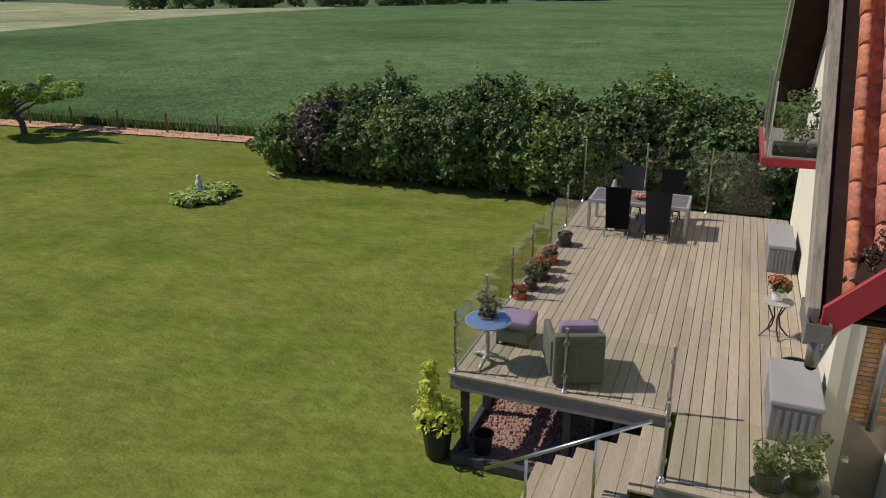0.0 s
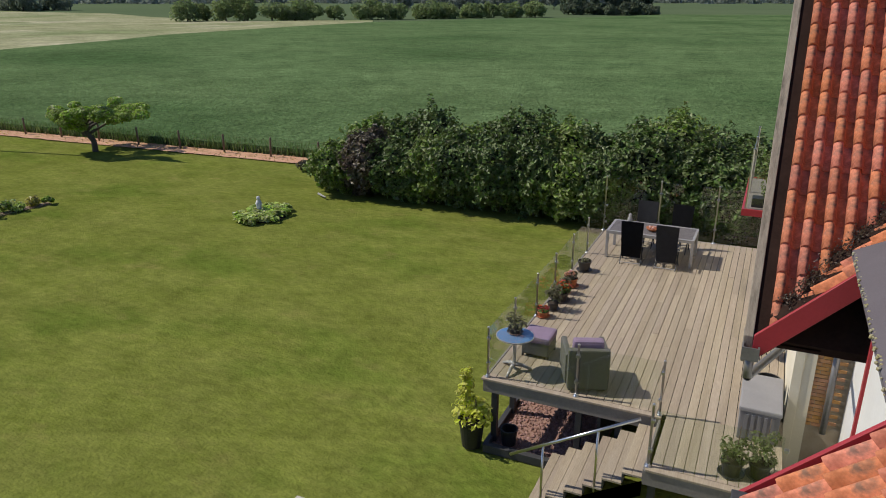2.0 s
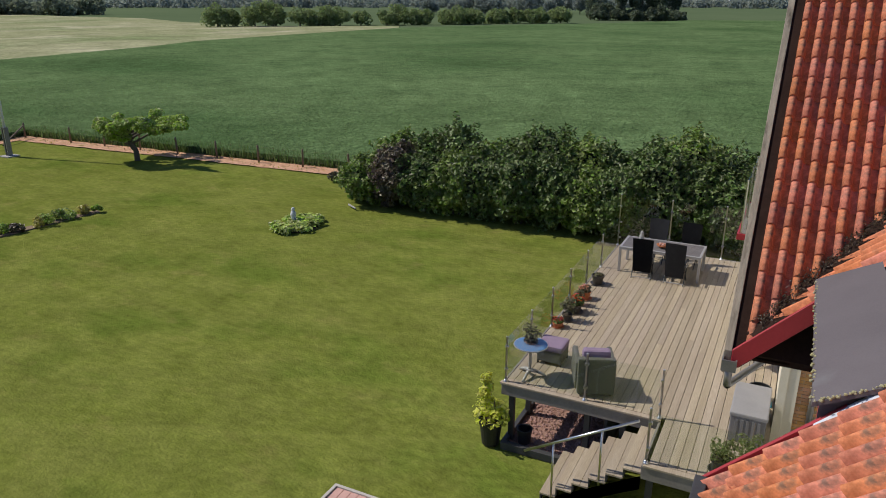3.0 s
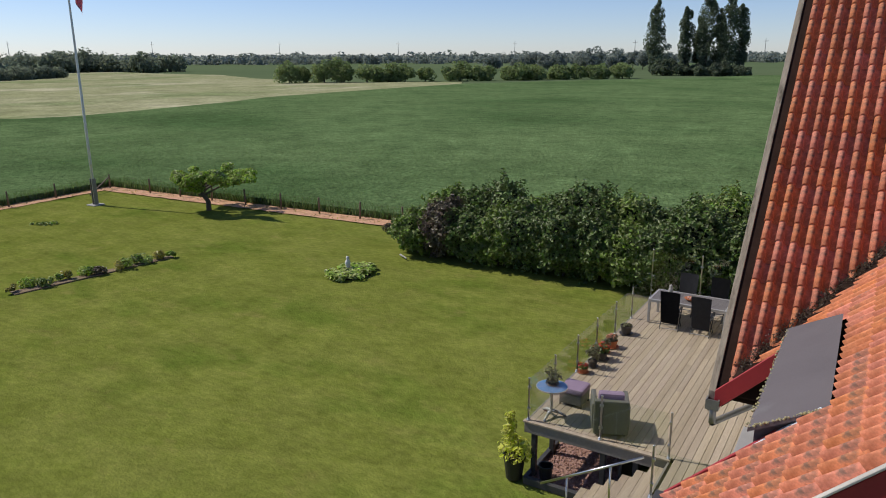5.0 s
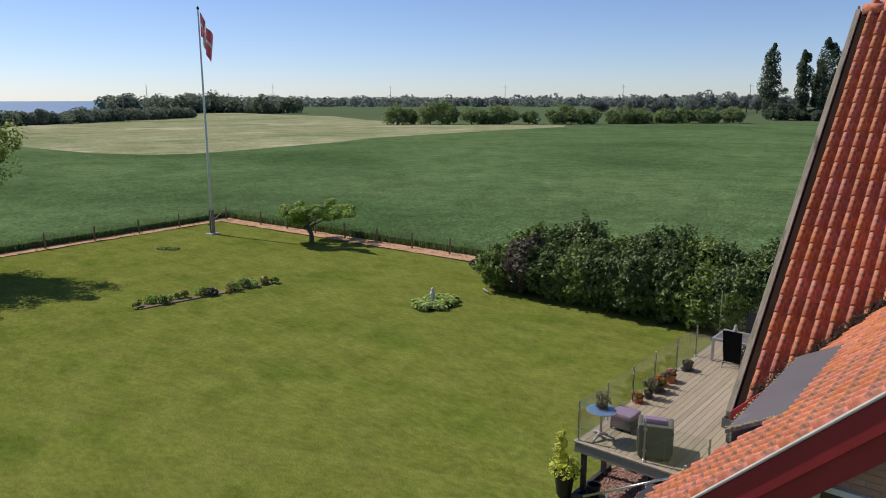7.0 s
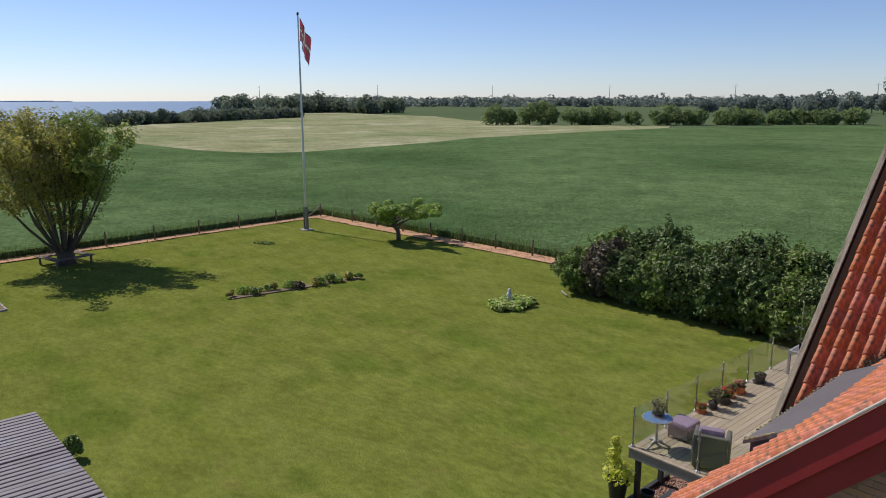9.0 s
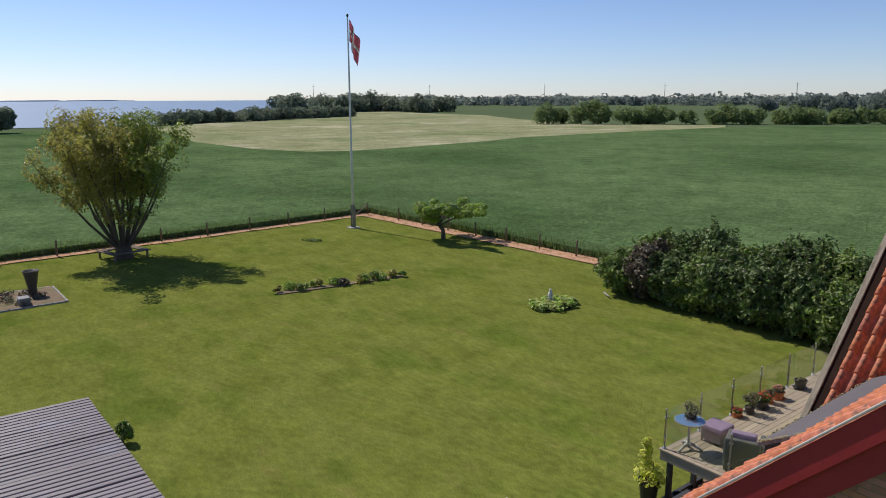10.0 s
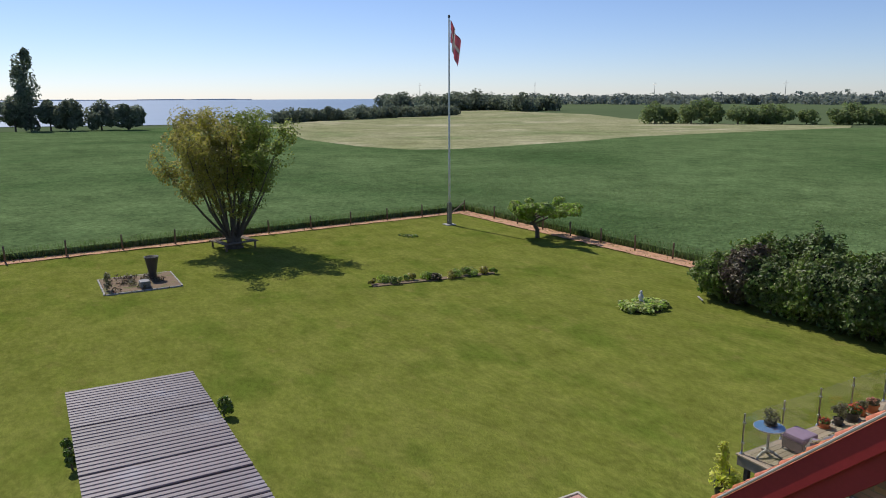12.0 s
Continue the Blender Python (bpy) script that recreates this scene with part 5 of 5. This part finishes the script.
potted("potted_plant", "grey-leaved plant in a dark oval pot on the blue table", (0.33, 0.5, DZ + 0.733), 0.13, 0.11, M["darkpot"], [(0.11 * math.cos(k * 1.3), 0.11 * math.sin(k * 1.3), 0.17 + 0.05 * (k % 4), 0.1, 0.9) for k in range(9)], M["leaf_grey"], 0.045, per=22, seed=8)
tall = potted("planter", "tall black planter with a yellow-leaved climber on the lawn", (-0.22, -0.2, 0), 0.25, 0.58, M["plastic"], [(0.2 * math.cos(k * 1.7), 0.2 * math.sin(k * 1.7), 0.68 + 0.06 * (k % 3), 0.2, 0.9) for k in range(8)] + [(-0.12 + 0.06 * math.sin(k * 2.0), 0.06 * math.cos(k * 1.3), 0.95 + 0.09 * k, 0.13 - 0.008 * k, 1.0) for k in range(8)], M["leaf_yellow"], 0.08, per=34, saucer=False, seed=9)
part("stem", rod(B(), (-0.1, 0, 0.5), (-0.14, 0, 1.55), 0.012, seg=6), M["bark"], tall)
part("stem", rod(B(), (0.1, 0.02, 0.5), (0.05, 0.05, 1.0), 0.012, seg=6), M["bark"], tall)
single("white_pot", lathe(B(), [(0.1, 0), (0.14, 0.25), (0.155, 0.26), (0.155, 0.3), (0.13, 0.3), (0.12, 0.1)], 18), M["white"], "plain white pot standing on the gravel", "pot", at=(0.42, 1.85, 0.04))
single("black_bucket", lathe(B(), [(0.13, 0), (0.16, 0.3), (0.17, 0.3), (0.17, 0.33), (0.14, 0.33), (0.12, 0.1)], 18), M["plastic"], "black plastic bucket beside the deck post", "bucket", at=(0.42, 0.08, 0.04))
for x, y, hh, sd in ((4.25, -1.18, 0.5, 12), (4.62, -1.08, 0.66, 13)):
    t = potted("tomato_plant", "bushy green tomato plant in a dark pot", (x, y, DZ), 0.16, 0.24, M["plastic"], [(0.13 * math.cos(k * 1.9), 0.13 * math.sin(k * 1.9), 0.28 + (hh - 0.25) * k / 10, 0.085, 1.1) for k in range(11)], M["leaf_tomato"], 0.04, per=44, seed=sd)
    part("cane", rod(B(), (0.03, 0, 0.2), (0.05, 0.02, 0.3 + hh), 0.006, seg=5), M["post"], t)


def storage(at, w, d, label):
    s = thing("storage_box", label, "storage box", at)
    part("body", box(B(), 0.02, 0.02, 0, w - 0.02, d - 0.02, 0.5, 0.02), M["darkgrey"], s)
    part("lid", box(B(), 0, 0, 0.5, w, d, 0.58, 0.025), M["greybox"], s, "pale grey lid")
    for k in range(5):
        part("rib", box(B(), 0.08 + k * (w - 0.16) / 5 + 0.02, 0.004, 0.05, 0.08 + (k + 1) * (w - 0.16) / 5 - 0.02, 0.02, 0.46, 0.004), M["darkgrey"], s)
    return s


storage((4.24, -0.2, DZ), 0.62, 1.2, "grey plastic cushion box with a pale lid")
storage((4.34, 5.9, DZ), 0.5, 1.5, "long grey plastic cushion box against the wall")
bt = thing("bistro_table", "small round metal table with curved dark legs", "table", (4.42, 2.95, DZ))
part("tabletop", lathe(B(), [(0.22, 0.6), (0.235, 0.605), (0.235, 0.62), (0.2, 0.622)], 28), M["stone"], bt)
for k in range(4):
    a = radians(90 * k + 20)
    bm = B()
    limb(bm, [Vector((math.cos(a) * 0.17, math.sin(a) * 0.17, 0.6)), Vector((math.cos(a) * 0.05, math.sin(a) * 0.05, 0.34)), Vector((math.cos(a) * 0.1, math.sin(a) * 0.1, 0.15)), Vector((math.cos(a) * 0.23, math.sin(a) * 0.23, 0.0))], 0.013, 0.013, 7)
    part("leg", bm, M["plastic"], bt)
potted("potted_plant", "white pot of red and peach flowers on the metal table", (4.4, 2.97, DZ + 0.622), 0.11, 0.18, M["white"], [(0.08 * math.cos(k * 1.5), 0.08 * math.sin(k * 1.5), 0.25 + 0.03 * (k % 3), 0.11, 0.9) for k in range(6)], M["leaf_hedge"], 0.055, flowers=M["redflower"], saucer=False, seed=15)
tub = thing("tub", "dark tub with red and blue garden tools", "tub", (4.65, 1.45, DZ))
part("tub_body", lathe(B(), [(0.17, 0), (0.2, 0.28), (0.215, 0.28), (0.215, 0.31), (0.19, 0.31), (0.16, 0.1)], 18), M["plastic"], tub)
single("red_bucket", lathe(B(), [(0.07, 0), (0.09, 0.16), (0.1, 0.17), (0.085, 0.17), (0.06, 0.05)], 16), M["red"], "small red plastic bucket on the deck", "bucket", at=(4.55, 1.15, DZ))
can = thing("watering_can", "small turquoise plastic watering can", "watering can", (4.72, 1.12, DZ))
part("body", lathe(B(), [(0.09, 0), (0.1, 0.16), (0.07, 0.2), (0.065, 0.2), (0.06, 0.1)], 16), M["blue"], can)
part("spout", rod(B(), (-0.07, 0, 0.08), (-0.2, 0, 0.24), 0.02, 0.012, 8), M["blue"], can)
hb = B()
limb(hb, [Vector((0.09, 0, 0.05)), Vector((0.17, 0, 0.12)), Vector((0.15, 0, 0.22)), Vector((0.05, 0, 0.2))], 0.012, 0.012, 6)
part("handle", hb, M["blue"], can)

# ---- pieces: deck boards ----
pitch = 0.151
for i in range(33):
    x0 = 0.0 + pitch * i
    x1 = min(x0 + pitch - 0.008, 4.93)
    y_start = 0.034 if x0 < 3.08 else -1.466
    cuts = [y_start, 4.8 + 0.6 * ((i * 2) % 3), 9.7] if i % 2 else [y_start, 2.6 + 0.5 * (i % 3), 7.1 + 0.4 * (i % 3), 9.7]
    for a, b in zip(cuts, cuts[1:]):
        part("board", box(B(), x0 + 0.002, a + 0.002, 1.362 + random.uniform(0, 0.003), x1, b - 0.002, 1.399 + random.uniform(0, 0.003)), M["deck"], deck)

# ---- pieces: bricks of the recess wall ----
brick_me = mesh_of("brick", box(B(), 0, -0.012, 0, 0.228, 0.006, 0.054), M["brick"])
for r in range(40):
    z = 1.45 + 0.0667 * r
    off = 0.12 if r % 2 else 0.0
    for k in range(4):
        x = GX + 0.14 + off + 0.24 * k
        if x + 0.23 < 5.75:
            p = part("brick", brick_me, None, house)
            p.location = (x, 0.62, z)
gb_v, gb_f = [], []
for r in range(80):
    z = 3.9 + 0.0667 * r
    for k in range(34):
        x = 5.25 + 0.24 * k + (0.12 if r % 2 else 0)
        zz = z
        if zz > zw(x) - 0.45 or x > 12.5 or zz > zw(2 * WRX - x - 0.24) - 0.45 or (6.2 < x < 7.55 and 4.5 < zz < 5.9):
            continue
        n0 = len(gb_v)
        gb_v += [(x, -7.355, zz), (x + 0.228, -7.355, zz), (x + 0.228, -7.355, zz + 0.057), (x, -7.355, zz + 0.057), (x, -7.34, zz), (x + 0.228, -7.34, zz), (x + 0.228, -7.34, zz + 0.057), (x, -7.34, zz + 0.057)]
        gb_f += [(n0, n0 + 1, n0 + 2, n0 + 3), (n0, n0 + 4, n0 + 5, n0 + 1), (n0 + 3, n0 + 2, n0 + 6, n0 + 7), (n0, n0 + 3, n0 + 7, n0 + 4), (n0 + 1, n0 + 5, n0 + 6, n0 + 2)]
me = bpy.data.meshes.new("gable_bricks")
me.from_pydata(gb_v, [], gb_f)
me.materials.append(M["redbrick"])
tagged(part("gable_bricks", me, None, house), kind="stuff")

# ---- pieces: pantiles ----
TWID, TLEN = 0.218, 0.37


def tile_shape(var):
    """A pantile: width along x, length along y (up the slope), roll upwards in z."""
    rr = random.Random(var)
    prof = []
    for i, (u, zz) in enumerate(((0.0, -0.03), (0.03, 0.035), (0.13, 0.082), (0.32, 0.1), (0.48, 0.085), (0.56, 0.0), (0.7, -0.036), (1.02, -0.034))):
        prof.append((u * TWID, zz + rr.uniform(-0.002, 0.002)))
    vs, fs = [], []
    for y, lift in ((-0.02, 0.044), (TLEN + 0.03, 0.0)):
        for x, z in prof:
            vs.append((x, y, z + lift))
    for x, z in prof:
        vs.append((x, -0.02, z + 0.044 - 0.042))
    for i in range(7):
        fs.append((i, i + 1, 8 + i + 1, 8 + i))
        fs.append((16 + i, 16 + i + 1, i + 1, i))
    fs.append((0, 8, 16))
    return vs, fs


shapes = [tile_shape(k) for k in range(4)]
tile_meshes = []
for vs, fs in shapes:
    me = bpy.data.meshes.new("roof_tile")
    me.from_pydata(vs, [], fs)
    me.materials.append(M["tile"])
    me.polygons.foreach_set("use_smooth", [True] * len(me.polygons))
    tile_meshes.append(me)
rt_rng = random.Random(77)
loose = ([], [])


def lay(m, single_piece):
    k = rt_rng.randrange(4)
    m = m @ pose(rt_rng.uniform(-0.004, 0.004), rt_rng.uniform(-0.006, 0.006), rt_rng.uniform(0, 0.006), rt_rng.uniform(-0.7, 0.7), rt_rng.uniform(-0.8, 0.8), rt_rng.uniform(-0.7, 0.7))
    if single_piece:
        p = part("roof_tile", tile_meshes[k], None, house)
        p.matrix_basis = m
    else:
        vs, fs = shapes[k]
        n0 = len(loose[0])
        loose[0].extend((m @ Vector(v))[:] for v in vs)
        loose[1].extend(tuple(n0 + i for i in f) for f in fs)


am, aw = math.degrees(math.atan(TM)), math.degrees(math.atan(TW))
cm, cw = math.cos(radians(am)), math.cos(radians(aw))
rows_m = int((RY - EY) / (TLEN * cm))
count = 0
for r in range(rows_m + 1):
    y = EY + r * TLEN * cm
    for c in range(54):
        x = VX + 0.19 + TWID * c
        if zm(y + 0.1) < zw(x) - 0.05 and x < WRX:
            continue
        if x >= WRX and zm(y) < zw(2 * WRX - x) - 0.05:
            continue
        near = c < 9 and count < 190
        count += near
        lay(pose(x, y, zm(y) - 0.06, am, 0, 0), near)
count2 = 0
rows_w = int((WRX - WX) / (TLEN * cw))
for r in range(rows_w + 1):
    x = WX + r * TLEN * cw
    for c in range(64):
        y = WYN + 0.09 + TWID * c
        if y + TWID > NOTCH[0] and y < NOTCH[1] + 0.15 and x < 5.72:
            continue
        if zm(y) > zw(x) - 0.02 and y > EY - 0.3:
            continue
        if y > 4:
            continue
        near = r < 10 and c < 13 and count2 < 110
        count2 += near
        lay(Matrix.Translation((x, y + TWID, zw(x) - 0.14)) @ pose(0, 0, 0, 0, 0, -90) @ pose(0, 0, 0, aw, 0, 0), near)
me = bpy.data.meshes.new("roof_tiles")
me.from_pydata(loose[0], [], loose[1])
me.materials.append(M["tile"])
me.polygons.foreach_set("use_smooth", [True] * len(me.polygons))
tagged(part("roof_tiles", me, None, house), kind="stuff")
# ridge tiles
for c in range(30):
    x = VX + 0.1 + 0.4 * c
    bm = B()
    bmesh.ops.create_cone(bm, cap_ends=True, segments=12, radius1=0.13, radius2=0.115, depth=0.43, matrix=Matrix.Translation((x + 0.2, RY, RZ - 0.0)) @ Matrix.Rotation(radians(90), 4, "Y"))
    part("ridge_tile", bm, M["tile"], house, smooth=True)
# valley: near-black strip painting its shadow, with dark flecks as shade and debris
bm = B()
slab(bm, [(4.38, EY + 0.06, EZ + 0.12), (4.62, EY - 0.16, EZ + 0.16), (WRX, EY + (WRX - WX) * 0.956 - 0.2, WRZ + 0.08), (WRX - 0.2, EY + (WRX - WX) * 0.956 + 0.06, WRZ + 0.06)], 0.03)
part("valley_strip", bm, M["brownwood"], house, "near-black strip painting the shadow in the valley between the roofs")
vr = np.random.default_rng(61)
f = vr.random(2600)
vx = 4.5 + (WRX - 4.5) * f
vc = np.stack([vx + vr.normal(size=2600) * 0.06, EY + (vx - WX) * 0.956 - 0.05 + vr.normal(size=2600) * 0.07, EZ + TW * (vx - WX) + 0.1 + 0.05 * vr.random(2600)], 1)
M["valley_flecks"] = leaf_mat("dark_valley_flecks", (0.05, 0.035, 0.022), (0.09, 0.06, 0.035))
tagged(part("leaf_litter", leaves_mesh("leaf_litter", vc, vr.normal(size=vc.shape) * 0.5 + np.array((-0.7, -0.7, 1.0)), 0.014 + 0.02 * vr.random(2600), M["valley_flecks"], vr), None, house), kind="stuff")
